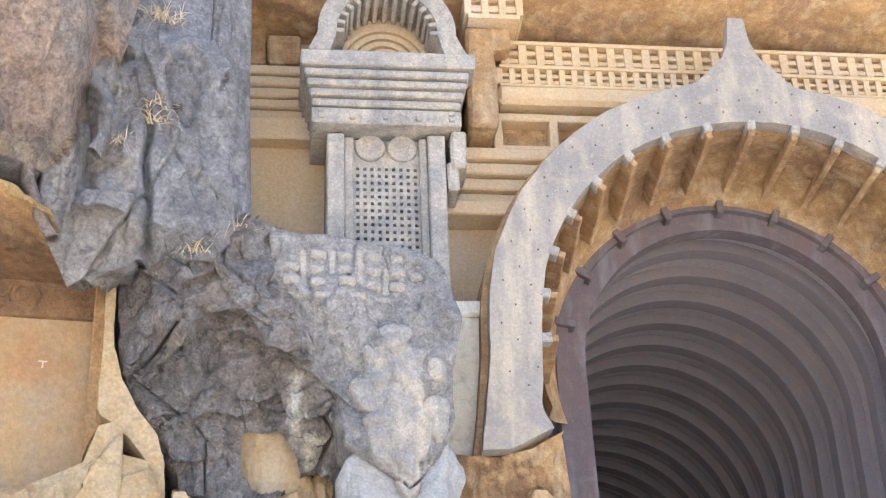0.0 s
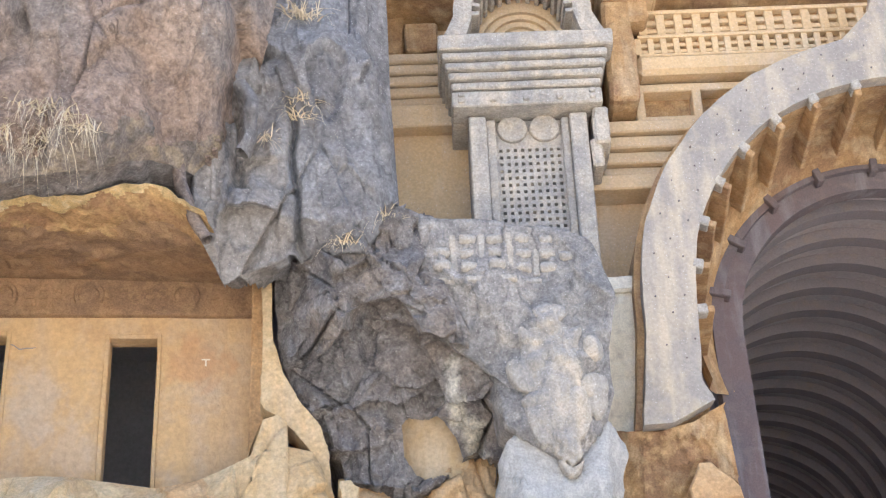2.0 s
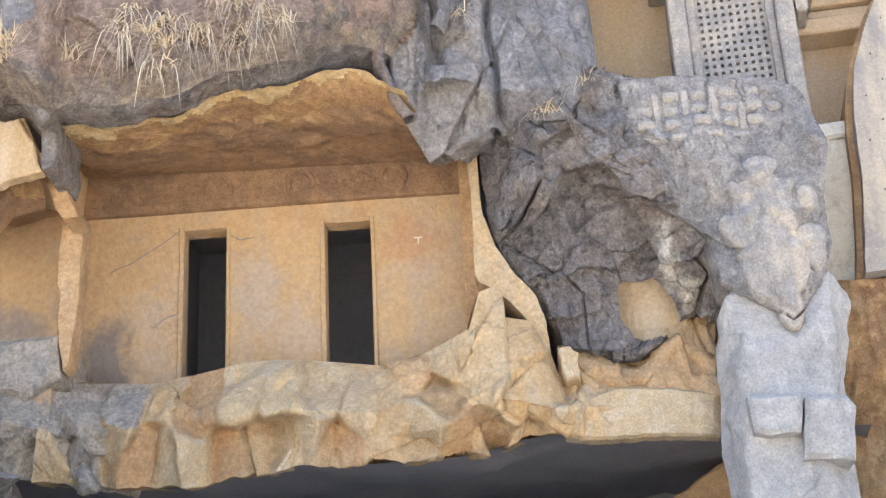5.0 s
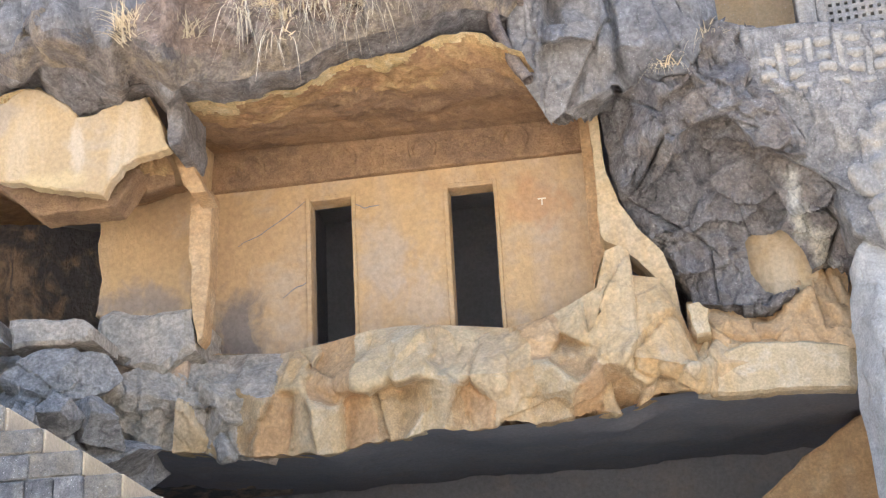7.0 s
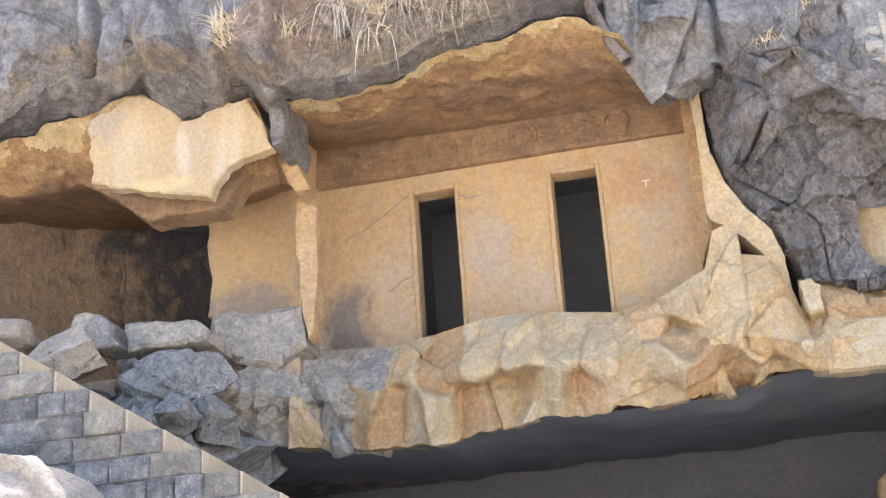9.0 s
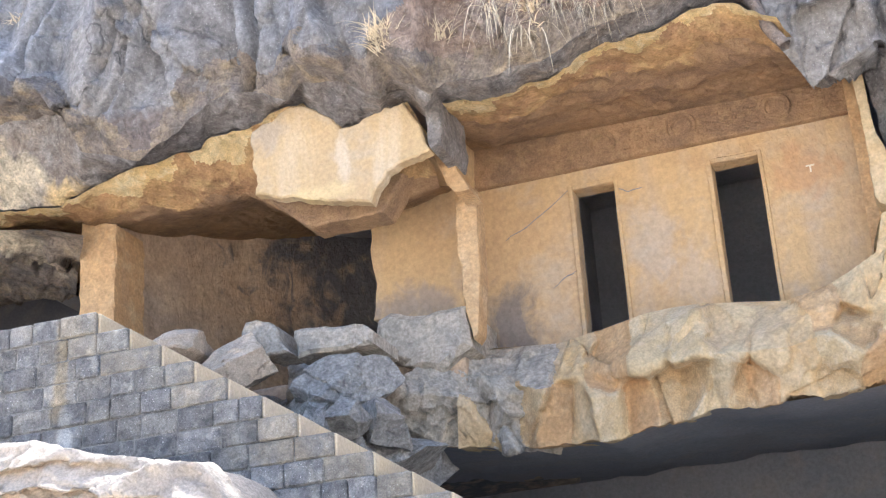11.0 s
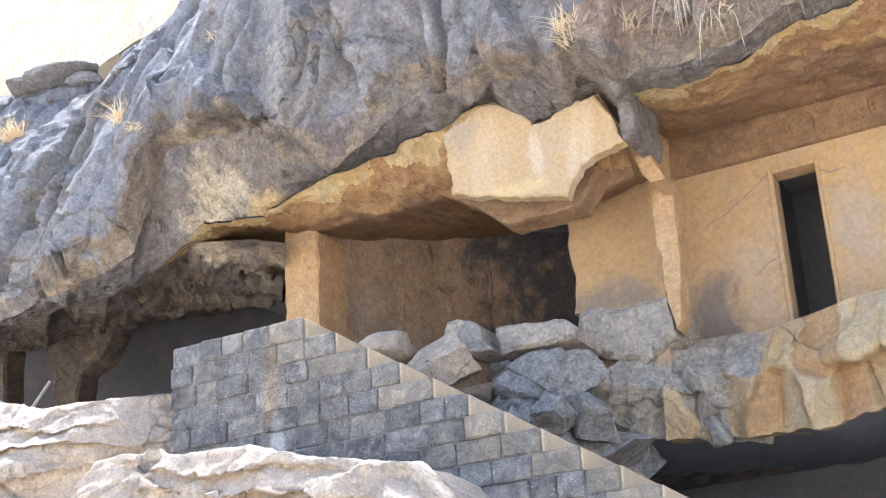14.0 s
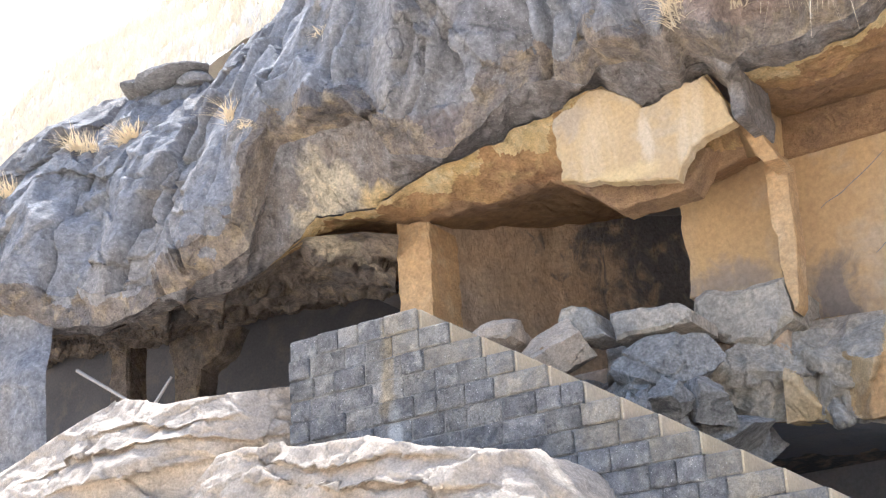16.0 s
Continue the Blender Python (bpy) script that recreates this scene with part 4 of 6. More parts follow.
part("den_front_wall", prism([(-6.41, 9.26), (-6.36, 8.66), (-6.37, 8.29), (-6.32, 8.05), (-6.37, 7.62), (-5.22, 7.39), (-5.03, 9.72), (-5.89, 9.95)], 15.6, 18.5, 0.02, 0.03, 0.1), OCHRE_WALL, den)
part("den_pier", prism([(-9.92, 9.29), (-9.4, 9.14), (-9.4, 7.64), (-9.91, 7.74)], 14.6, 15.3, 0.03, 0.025, 0.1), OCHRE, den, "pale ochre pier end")
panel = thing("hanging_panel", "pale ochre slab of rock hanging from the soffit", "rock panel")
part("panel_slab", prism([(-7.05, 9.49), (-7.01, 9), (-6.98, 8.65), (-6.61, 8.55), (-6.19, 8.42), (-5.6, 8.26), (-5.5, 8.44), (-5.41, 8.59), (-5.13, 8.69), (-4.87, 8.76), (-4.96, 9.07), (-5.14, 9.42), (-5.49, 9.35), (-5.78, 9.24), (-5.92, 9.23), (-6.05, 9.44), (-6.33, 9.63), (-6.55, 9.69), (-6.78, 9.56)], 13.72, 13.9, 0.02, 0.045, 0.05), PANEL, panel)
part("hanging_fragment", prism([(-7.14, 8.89), (-6.91, 8.79), (-6.4, 8.63), (-5.78, 8.51), (-5.6, 8.8), (-5.36, 8.77), (-5.64, 8.33), (-5.92, 8.34), (-6.35, 8.36), (-6.53, 8.33), (-6.71, 8.49), (-6.88, 8.63)], 14.2, 14.6, 0.02, 0.03, 0.07), BROWN_SOFFIT, panel, "brown broken rock under the slab")
# Yellow edge, browner behind the step, with the den's shade put into it.
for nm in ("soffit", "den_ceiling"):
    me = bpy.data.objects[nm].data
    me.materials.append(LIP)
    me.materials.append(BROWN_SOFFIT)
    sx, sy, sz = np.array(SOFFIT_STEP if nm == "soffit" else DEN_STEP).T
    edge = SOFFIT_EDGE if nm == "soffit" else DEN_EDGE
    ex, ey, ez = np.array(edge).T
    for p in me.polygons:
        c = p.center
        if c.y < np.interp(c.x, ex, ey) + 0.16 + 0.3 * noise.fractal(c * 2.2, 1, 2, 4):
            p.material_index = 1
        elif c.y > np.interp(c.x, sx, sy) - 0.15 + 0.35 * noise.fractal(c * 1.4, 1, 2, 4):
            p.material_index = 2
# ---- far cave ----
far_cave = thing("far_cave", "deep dark cave under the cliff foot", "cave", kind="structure")
FAR_EDGE = [(-15.85, 13.84, 8.89), (-14.45, 13.84, 8.55), (-13.7, 13.84, 8.6), (-13.17, 13.84, 8.6), (-12.71, 13.84, 8.65), (-12.16, 13.84, 8.59), (-11.77, 13.84, 8.66), (-11.38, 13.84, 8.8), (-10.82, 13.84, 9.04), (-9.92, 13.84, 8.87), (-9.36, 13.84, 8.68)]
FAR_IN = [(-18.88, 16.5, 10.19), (-17.22, 16.5, 9.81), (-15.69, 16.5, 9.45), (-14.49, 16.5, 9.46), (-13.35, 16.5, 9.47), (-11.25, 16.5, 9.13)]
loft("far_ceiling", [FAR_EDGE, FAR_IN, [(-26, 20, 11.6), (-11, 20, 10.6)]], 200, [40, 16], UNDERCUT, far_cave, amp=0.14, facet=0.2, cell=1.4, hold=(0.0, 1))
# back wall's darkness is painted shade
part("far_back", boxes([(-34, -9.9, 20, 20.3, 4, 12)], 0), CAVE_SHADE, far_cave)
part("far_side", boxes([(-34.3, -34, 13, 20.3, 4, 10.4)], 0), CAVE, far_cave)
part("far_floor", boxes([(-34, -9.9, 13.5, 20, 5.2, 5.6)], 0), CAVE_WARM, far_cave)
for s in ([(-18.28, 10.47), (-17.56, 10.30), (-17.61, 9.74), (-17.53, 8.51), (-18.04, 8.61), (-18.05, 9.84)], [(-16.80, 10.17), (-15.22, 9.90), (-15.55, 9.43), (-15.96, 9.28), (-15.96, 8.11), (-16.51, 8.22), (-16.55, 9.41)]):
    part("far_pillar", prism(s, 17.5, 18.0, 0.05, 0.04, 0.1), UNDERCUT, far_cave, "dim brown rock pillar")
butt = thing("cliff_buttress", "grey rock buttress beside the far cave", "rock buttress")
loft("buttress_face", [[(-19.87, 13.4, 11.77), (-17.5, 13.4, 10.63), (-16.16, 13.4, 9.9), (-15.39, 13.4, 9.27), (-14.95, 13.4, 8.74)], [(-19.13, 13.1, 9.73), (-16.92, 13.1, 8.86), (-15.66, 13.1, 8.24), (-15.07, 13.1, 8.03), (-14.66, 13.1, 7.86)], [(-18.41, 13, 6.19), (-16.46, 13, 6.12), (-15.34, 13, 6.1), (-14.82, 13, 6.31), (-14.46, 13, 6.33)]], 70, [16, 30], BASALT, butt, amp=0.15, facet=0.16, cell=1.1, ends=(1, 0.3))
loft("buttress_side", [[(-15.07, 13.4, 8.76), (-15.05, 13.4, 8.75)], [(-17.98, 16, 10.05), (-17.97, 16, 10.04)]], 3, [4], BASALT_DARK, butt, amp=0, facet=0)

# ---- dark overhanging rock with carved panel ----
UPPER_LIPS = [
    ([(-0.90, 9.46), (-0.72, 9.75), (-0.37, 9.78), (-0.15, 9.61)], 0.3, 0.4),
    ([(-1.28, 11.13), (-1.11, 11.23), (-0.90, 11.21), (-0.74, 10.88)], 0.28, 0.7),
    ([(0.10, 9.46), (0.50, 9.33), (0.82, 9.52), (1.05, 9.83)], 0.16, 1.2),
    ([(-0.63, 10.26), (-0.38, 10.42), (-0.06, 10.51)], 0.14, 0.5),
]
LOWER_LIPS = [
    ([(0.73, 8.91), (0.94, 8.67), (1.31, 8.47), (1.75, 8.35), (2.21, 8.21)], 0.4, 0.95),
    ([(0.10, 8.27), (0.38, 8.36), (0.57, 8.58), (0.82, 8.50)], 0.3, 0.8),
    ([(0.38, 7.71), (0.82, 7.83), (1.19, 7.76), (1.44, 7.84), (1.88, 7.77)], 0.2, 0.6),
    ([(-0.20, 8.55), (0.03, 8.43), (0.23, 8.58)], 0.16, 0.5),
    ([(0.25, 7.37), (0.69, 7.28), (1.10, 7.37)], 0.14, 0.4),
    ([(0.42, 9.03), (0.84, 9.30), (0.99, 9.13)], 0.2, 0.45),
]
mass = thing("overhang_rock", "dark weathered basalt overhang with worn carvings", "rock")
UP0 = [(-1.9, 14.9, 14.33), (-1.35, 14.9, 14.41), (-0.66, 14.9, 14.52), (0.26, 14.9, 14.66), (1.1, 14.9, 14.79)]
UP1 = [(-1.59, 14.5, 12.14), (-1.02, 14.5, 12.13), (-0.51, 14.5, 12.36), (0.35, 14.5, 12.3), (0.83, 14.7, 12.59), (1.17, 15.1, 12.93)]
UP2 = [(-1.38, 14.3, 11), (-1.07, 14.3, 11.26), (-0.46, 14.3, 11.57), (0.11, 14.3, 11.71), (0.36, 14.3, 11.95), (0.85, 14.6, 11.77), (1.18, 15.1, 11.9)]
UP3 = [(-1.33, 14.25, 10.16), (-0.79, 14.25, 10.21), (-0.18, 14.25, 10.12), (0.44, 14.4, 10.42), (0.9, 14.6, 10.43), (1.22, 15.1, 10.76)]
UP4 = [(-1.01, 14.3, 9.33), (-0.62, 14.3, 9.54), (-0.08, 14.3, 9.65), (0.47, 14.5, 9.74), (0.92, 14.7, 9.89), (1.24, 15.1, 10.37)]
UP5 = [(-0.75, 14.45, 8.86), (-0.49, 14.45, 9.02), (-0.2, 14.45, 9.16), (0.31, 14.8, 9.53), (0.92, 14.85, 9.46), (1.26, 15.2, 9.97)]
UP6 = [(-0.7, 15.6, 9.47), (-0.42, 15.6, 9.56), (-0.17, 15.6, 9.62), (0.34, 15.6, 9.73), (1, 15.6, 9.86), (1.3, 15.6, 10.04)]
loft("upper_rock", [UP0, UP1, UP2, UP3, UP4, UP5, UP6], 220, [26, 28, 28, 28, 22, 12], BASALT, mass, amp=0.09, scale=0.9, facet=0.22, cell=0.95, ends=(0.5, 0.05), tall=0.5, sharp=0.95, lips=UPPER_LIPS, clefts=[((-0.05, 10.97), (0.08, 9.48), 0.2, 0.04), ((-0.74, 11.13), (-0.63, 10.29), 0.2, 0.08)])
LOW0 = [(-0.23, 15.4, 9.53), (0.19, 15, 9.53), (0.53, 14.75, 9.74), (0.87, 14.75, 9.99), (1.16, 14.7, 10.09), (1.4, 14.6, 9.9), (1.7, 14.75, 9.87)]
LOWB = [(x, 16.2, z + 0.1) for x, y, z in LOW0]
LOW1 = [(-0.21, 15.4, 8.72), (0.16, 15, 8.73), (0.54, 14.8, 8.83), (0.99, 14.6, 8.99), (1.33, 14.5, 8.98), (1.69, 14.65, 9.02)]
LOW2 = [(-0.07, 15.5, 8.26), (0.39, 15.2, 8.39), (0.96, 14.95, 8.39), (1.4, 14.75, 8.4), (1.77, 14.8, 8.28), (2.13, 14.9, 8.1)]
LOW3 = [(0.2, 15.6, 7.73), (0.5, 15.4, 7.84), (0.99, 15.2, 7.74), (1.63, 15.2, 7.81), (2.05, 15.1, 7.71), (2.61, 15.1, 7.62)]
LOW4 = [(0.41, 15.7, 7.38), (0.57, 15.4, 6.9), (1.07, 15.4, 6.84), (1.44, 15.4, 6.82), (1.71, 15.4, 7.11), (2.23, 15.4, 7.22), (2.6, 15.4, 7.2)]
LOW5 = [(x, 16.4, z) for x, y, z in LOW4]
loft("lower_rock", [LOWB, LOW0, LOW1, LOW2, LOW3, LOW4, LOW5], 240, [4, 34, 34, 34, 34, 6], BASALT_DARK, mass, amp=0.1, scale=0.9, facet=0.3, cell=1.25, hold=(1, 0.3), ends=(0.3, 0.0), sharp=0.95, tall=1.0, lips=LOWER_LIPS)
PAN0 = [(1.3, 15.1, 10.2), (1.43, 14.55, 9.84), (1.87, 14.55, 9.77), (2.32, 14.55, 9.76), (3.02, 14.55, 9.71), (3.36, 14.55, 9.56), (3.48, 14.55, 9.27), (3.56, 14.55, 8.94)]
PAN1 = [(1.24, 15.1, 9.27), (1.4, 14.6, 9.04), (2.05, 14.48, 9.02), (2.68, 14.48, 8.99), (3.29, 14.48, 8.88), (3.58, 14.48, 8.72)]
PAN2 = [(1.35, 15.2, 8.66), (1.46, 14.75, 8.45), (1.76, 14.7, 8.3), (2.1, 14.65, 8.01), (2.84, 14.5, 8.23), (3.21, 14.5, 8.21), (3.46, 14.6, 8.17)]
PAN3 = [(2.12, 15.2, 8.18), (2.2, 14.75, 7.95), (2.37, 14.6, 7.69), (2.84, 14.5, 7.63), (3.14, 14.5, 7.61), (3.48, 14.6, 7.64)]
PAN4 = [(2.25, 15.2, 7.6), (2.3, 14.6, 7.31), (2.44, 14.6, 7.18), (2.96, 14.6, 6.8), (3.14, 14.6, 7), (3.39, 14.6, 7.33)]
loft("carved_face", [[(x, 16.2, z + 0.05) for x, y, z in PAN0], PAN0, PAN1, PAN2, PAN3, PAN4, [(x, 15.6, z) for x, y, z in PAN4]], 110, [4, 16, 16, 12, 14, 5], FACE_ROCK, mass, "lighter grey carved rock face", amp=0.05, scale=1.4, facet=0.1, cell=1.6, hold=(1, 0.4), ends=(0.2, 0.6))
HOLE = [(1.22, 7.57), (1.27, 7.65), (1.55, 7.66), (1.7, 7.58), (1.82, 7.44), (1.92, 7.2), (1.84, 7.04), (1.56, 6.97), (1.38, 7.03), (1.24, 7.22)]


def inside(x, z, poly):
    odd = False
    for (xa, za), (xb, zb) in zip(poly, poly[1:] + poly[:1]):
        if (za > z) != (zb > z) and x < xa + (z - za) / (zb - za) * (xb - xa):
            odd = not odd
    return odd


# open the worn window through the rock
bm = bmesh.new()
rock = bpy.data.objects["lower_rock"].data
bm.from_mesh(rock)
bmesh.ops.subdivide_edges(bm, edges=[e for e in bm.edges if abs(e.verts[0].co.x - HOLE[3][0]) < 0.55 and abs(e.verts[0].co.z - HOLE[4][1]) < 0.6], cuts=3, use_grid_fill=True)
gone = [f for f in bm.faces if f.calc_center_median().y < 16.1 and inside(f.calc_center_median().x, f.calc_center_median().z, HOLE)]
bmesh.ops.delete(bm, geom=gone, context="FACES")
bm.to_mesh(rock)
bm.free()
# fallen niche with a curved rib
for line, r, mat in (([(-1.12, 11.04), (-1.25, 10.73), (-1.28, 10.32), (-1.23, 9.89), (-1.11, 9.55), (-0.93, 9.22)], 0.085, BASALT_BROWN), ([(-0.62, 11.25), (-0.48, 10.95), (-0.48, 10.58), (-0.57, 10.31)], 0.1, BASALT)):
    bm = bmesh.new()
    pts = [Vector((x, 14.06, z)) for x, z in even(line, 14)]
    last = None
    for k, p in enumerate(pts):
        d = (pts[min(k + 1, 13)] - pts[max(k - 1, 0)]).normalized()
        side = d.cross(Vector((0, 1, 0)))
        ring_ = [bm.verts.new(p + (side * math.cos(a) + Vector((0, 1, 0)) * math.sin(a) * 1.6) * r * (0.8 + 0.6 * noise.noise(p * 5 + Vector((a, 0, 0))))) for a in np.linspace(0, 2 * math.pi, 11)[:-1]]
        if last:
            for i in range(10):
                bm.faces.new((last[i], last[(i + 1) % 10], ring_[(i + 1) % 10], ring_[i]))
        last = ring_
    part("niche_rib", bm, mat, mass, smooth=True)
for k, (x, z) in enumerate(even([(-1.05, 10.97), (-0.93, 10.94), (-0.85, 10.73), (-0.85, 10.39), (-0.95, 10.24)], 8)):
    part("niche_dentil", boxes([(x - 0.035, x + 0.035, 14.0, 14.5, z - 0.014, z + 0.014)], 0.01), BASALT_BROWN, mass)
# ---- temple front ----
FRONT = Matrix.Translation((3.0, 16.3, 0)) @ Matrix.Rotation(radians(-6), 4, "Z")
facade = thing("wall_temple", "ochre rock-cut temple front with carved bands", "wall", kind="structure", at=FRONT)
CX, CZ, R_OUT, R_IN = 4.74, 9.03, 3.56, 2.93


def arc(r, a0, a1, n, cx=CX, cz=CZ):
    return [(cx + r * math.cos(a0 + (a1 - a0) * k / n), cz + r * math.sin(a0 + (a1 - a0) * k / n)) for k in range(n + 1)]


bm = bmesh.new()
inner = arc(3.2, math.pi, 0, 48)
outer = []
for x, z in inner:
    dx, dz = x - CX, z - CZ
    k = min(4.6 / max(abs(dx), 1e-6), 5.6 / max(dz, 1e-6))
    outer.append((CX + dx * k, CZ + dz * k))
vi = [bm.verts.new((x, 0, z)) for x, z in inner]
vo = [bm.verts.new((x, 0, z)) for x, z in outer]
for i in range(len(vi) - 1):
    bm.faces.new((vi[i], vo[i], vo[i + 1], vi[i + 1]))
part("spandrel", bm, FACADE, facade)
part("side_wall", boxes([(-2.6, 0.14, 0, 0.4, 6.75, 14.6), (0.14, 1.54, 0, 0.4, 6.2, 9.03), (7.94, 10.4, 0, 0.4, 5, 9.03), (9.34, 10.4, 0, 0.4, 9.03, 14.6)], 0), FACADE, facade)


def steps(x0, x1, z0, z1, n, out, name="step_moulding"):
    """Mouldings stepping out towards the top."""
    h = (z1 - z0) / n
    for i in range(n):
        part(name, boxes([(x0, x1, -out * (0.35 + 0.65 * (i + 1) / n), 0.1, z0 + i * h + 0.015, z0 + (i + 1) * h)], 0.02, 0.008, 4), FACADE, facade)
    # darker back between the steps, shade painted by its colour
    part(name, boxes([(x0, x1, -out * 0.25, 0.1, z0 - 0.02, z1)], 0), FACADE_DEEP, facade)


steps(1.0, 2.6, 11.15, 11.9, 4, 0.5)
part("plain_band", boxes([(0.8, 2.4, -0.42, 0.1, 10.93, 11.15)], 0.02, 0.01, 4), FACADE, facade)
steps(-2.3, -1.0, 12.45, 13.2, 5, 0.35)
part("plain_band", boxes([(-2.3, -0.9, -0.25, 0.1, 12.1, 12.45)], 0.02, 0.01, 4), FACADE, facade)
part("upper_block", boxes([(-1.5, -1.05, -0.35, 0.1, 13.25, 13.7), (-2.3, -1.5, -0.2, 0.1, 13.3, 14.4)], 0.03, 0.02, 4), FACADE_DEEP, facade)


def railing(x0, x1, z0, z1, out, pitch, name="carved_railing"):
    """A carved railing: back, top and foot rails, posts and two cross bars between them."""
    h = z1 - z0
    # the railing's recess is shaded by a darker stone
    part(name, boxes([(x0, x1, -out + 0.09, 0.1, z0, z1)], 0), FACADE_DEEP, facade, "railing back with shade put into its colour")
    bars = [(x0, x1, -out - 0.03, 0.05, z1 - h * 0.14, z1), (x0, x1, -out, 0.05, z0, z0 + h * 0.12)]
    bars += [(x0, x1, -out + 0.03, 0.05, z0 + h * f, z0 + h * (f + 0.17)) for f in (0.2, 0.52)]
    part(name, boxes(bars, 0.008), FACADE, facade)
    n = int((x1 - x0) / pitch)
    for i in range(n + 1):
        x = x0 + (x1 - x0) * i / n
        part("railing_post", boxes([(x - pitch * 0.24, x + pitch * 0.24, -out, 0.05, z0 + h * 0.1, z1 - h * 0.1)], 0.006), FACADE, facade)


railing(1.7, 9.3, 13.2, 13.62, 0.5, 0.24)
railing(1.6, 9.3, 12.86, 13.18, 0.55, 0.17)
part("bead_moulding", boxes([(1.55, 9.3, -0.6, 0.05, 12.56, 12.86)], 0.06, 0.01, 4), FACADE, facade)
railing(1.15, 1.85, 13.62, 14.25, 1.0, 0.2)
# Sunk panel back: its shade comes from the brown stone colour.
part("framed_panel", boxes([(1.5, 3.0, -0.2, 0.05, 11.9, 12.56)], 0), FACADE_DEEP, facade)
part("panel_frame", boxes([(1.5, 3.0, -0.42, 0.05, 12.38, 12.5), (1.5, 3.0, -0.42, 0.05, 11.9, 12.0), (1.5, 1.62, -0.42, 0.05, 11.9, 12.5), (2.25, 2.37, -0.42, 0.05, 11.9, 12.5)], 0.015, 0.008, 2), FACADE, facade)
part("corner_bracket", boxes([(1.12, 1.5, -0.85, 0.05, 12.0, 13.6), (1.3, 1.75, -0.8, 0.05, 13.3, 13.65)], 0.05, 0.03, 6), FACADE_DEEP, facade)
# rock roof over the front
roof = thing("temple_roof_rock", "brown rock roof over the temple front", "rock", kind="structure", at=FRONT)
loft("roof_rock", [[(-2.6, -2.0, 14.75), (10.4, -2.0, 14.75)], [(-2.6, -1.0, 14.05), (10.4, -1.0, 14.05)], [(-2.6, 0.2, 13.75), (10.4, 0.2, 13.75)]], 120, [14, 14], FACADE_DEEP, roof, amp=0.1, facet=0.08, cell=1.5)

# great horseshoe arch
arch = thing("horseshoe_arch", "great grey stone horseshoe arch with a pointed crest", "arch", at=FRONT)
left_out = [(1.02, 7.44), (1.1, 8.0), (1.17, 8.7)] + arc(R_OUT, math.pi * 0.99, math.pi * 0.56, 30) + [(4.3, 12.78), (4.5, 12.98), (4.6, 13.25), (4.63, 13.62)]
left_in = arc(R_IN, math.pi * 0.5, math.pi * 0.99, 40) + [(1.77, 8.53), (1.74, 7.98), (1.86, 7.72), (1.62, 7.58), (1.35, 7.45)]
right_out = [(2 * CX - x, z) for x, z in reversed(left_out)]
right_in = [(2 * CX - x, z) for x, z in reversed(left_in)]
bm = bmesh.new()


def strip(a, b, y):
    """Pairs two curves of equal length into quads at depth y."""
    va = [bm.verts.new((x, y, z)) for x, z in a]
    vb = [bm.verts.new((x, y, z)) for x, z in b]
    return [bm.faces.new((va[i], va[i + 1], vb[i + 1], vb[i])) for i in range(len(a) - 1)], va, vb


o_line = even(left_out + right_out, 161)
i_line = even(list(reversed(left_in)) + list(reversed(right_in)), 161)
faces, va, vb = strip(o_line, i_line, -1.2)
got = bmesh.ops.extrude_face_region(bm, geom=faces)
for v in got["geom"]:
    if isinstance(v, bmesh.types.BMVert):
        v.co.y = -1.0
bmesh.ops.subdivide_edges(bm, edges=[e for e in bm.edges if e.calc_length() > 0.3], cuts=4, use_grid_fill=True)
for v in bm.verts:
    v.co += noise.noise_vector(v.co * 2.5) * 0.018 + noise.noise_vector(v.co * 9) * 0.008
part("arch_ring", bm, ARCH_STONE, arch)
# thinner outer flange behind the ring
bm = bmesh.new()
faces, va, vb = strip(even([(x - 0.07 if x < CX else x + 0.07, z + 0.02) for x, z in left_out[:-3] + right_out[3:]], 121), even(list(reversed(left_in)) + list(reversed(right_in)), 121), -0.98)
got = bmesh.ops.extrude_face_region(bm, geom=faces)
for v in got["geom"]:
    if isinstance(v, bmesh.types.BMVert):
        v.co.y = 0.02
part("arch_back", bm, FACADE_DEEP, arch)
# small peg holes in the ring's face
for k in range(46):
    a = math.pi * (1.08 - 1.16 * (k + 0.5 * noise.noise(Vector((k * 1.7, 0, 0)))) / 45)
    for r in (3.08, 3.42) if k % 2 else (3.25,):
        x, z = CX + r * math.cos(a), CZ + r * math.sin(a)
        part("peg_hole", boxes([(x - 0.008, x + 0.008, -1.225, -1.18, z - 0.008, z + 0.008)], 0.003), WOOD, arch)
# soffit between ring and wooden frame
bm = bmesh.new()
prof = [(R_IN + 0.02, -0.8), (2.9, -0.3), (2.75, 0.1), (2.45, 0.55), (2.36, 0.62)]
ang = [math.pi * (1.1 - 1.2 * k / 72) for k in range(73)]
rows_ = [[bm.verts.new((CX + r * math.cos(a), y, CZ + 0.12 * (i / 4) * 2 + r * math.sin(a))) for a in ang] for i, (r, y) in enumerate(prof)]
for p, q in zip(rows_, rows_[1:]):
    for i in range(72):
        bm.faces.new((p[i], p[i + 1], q[i + 1], q[i]))
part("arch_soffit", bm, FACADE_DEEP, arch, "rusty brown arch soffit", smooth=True)
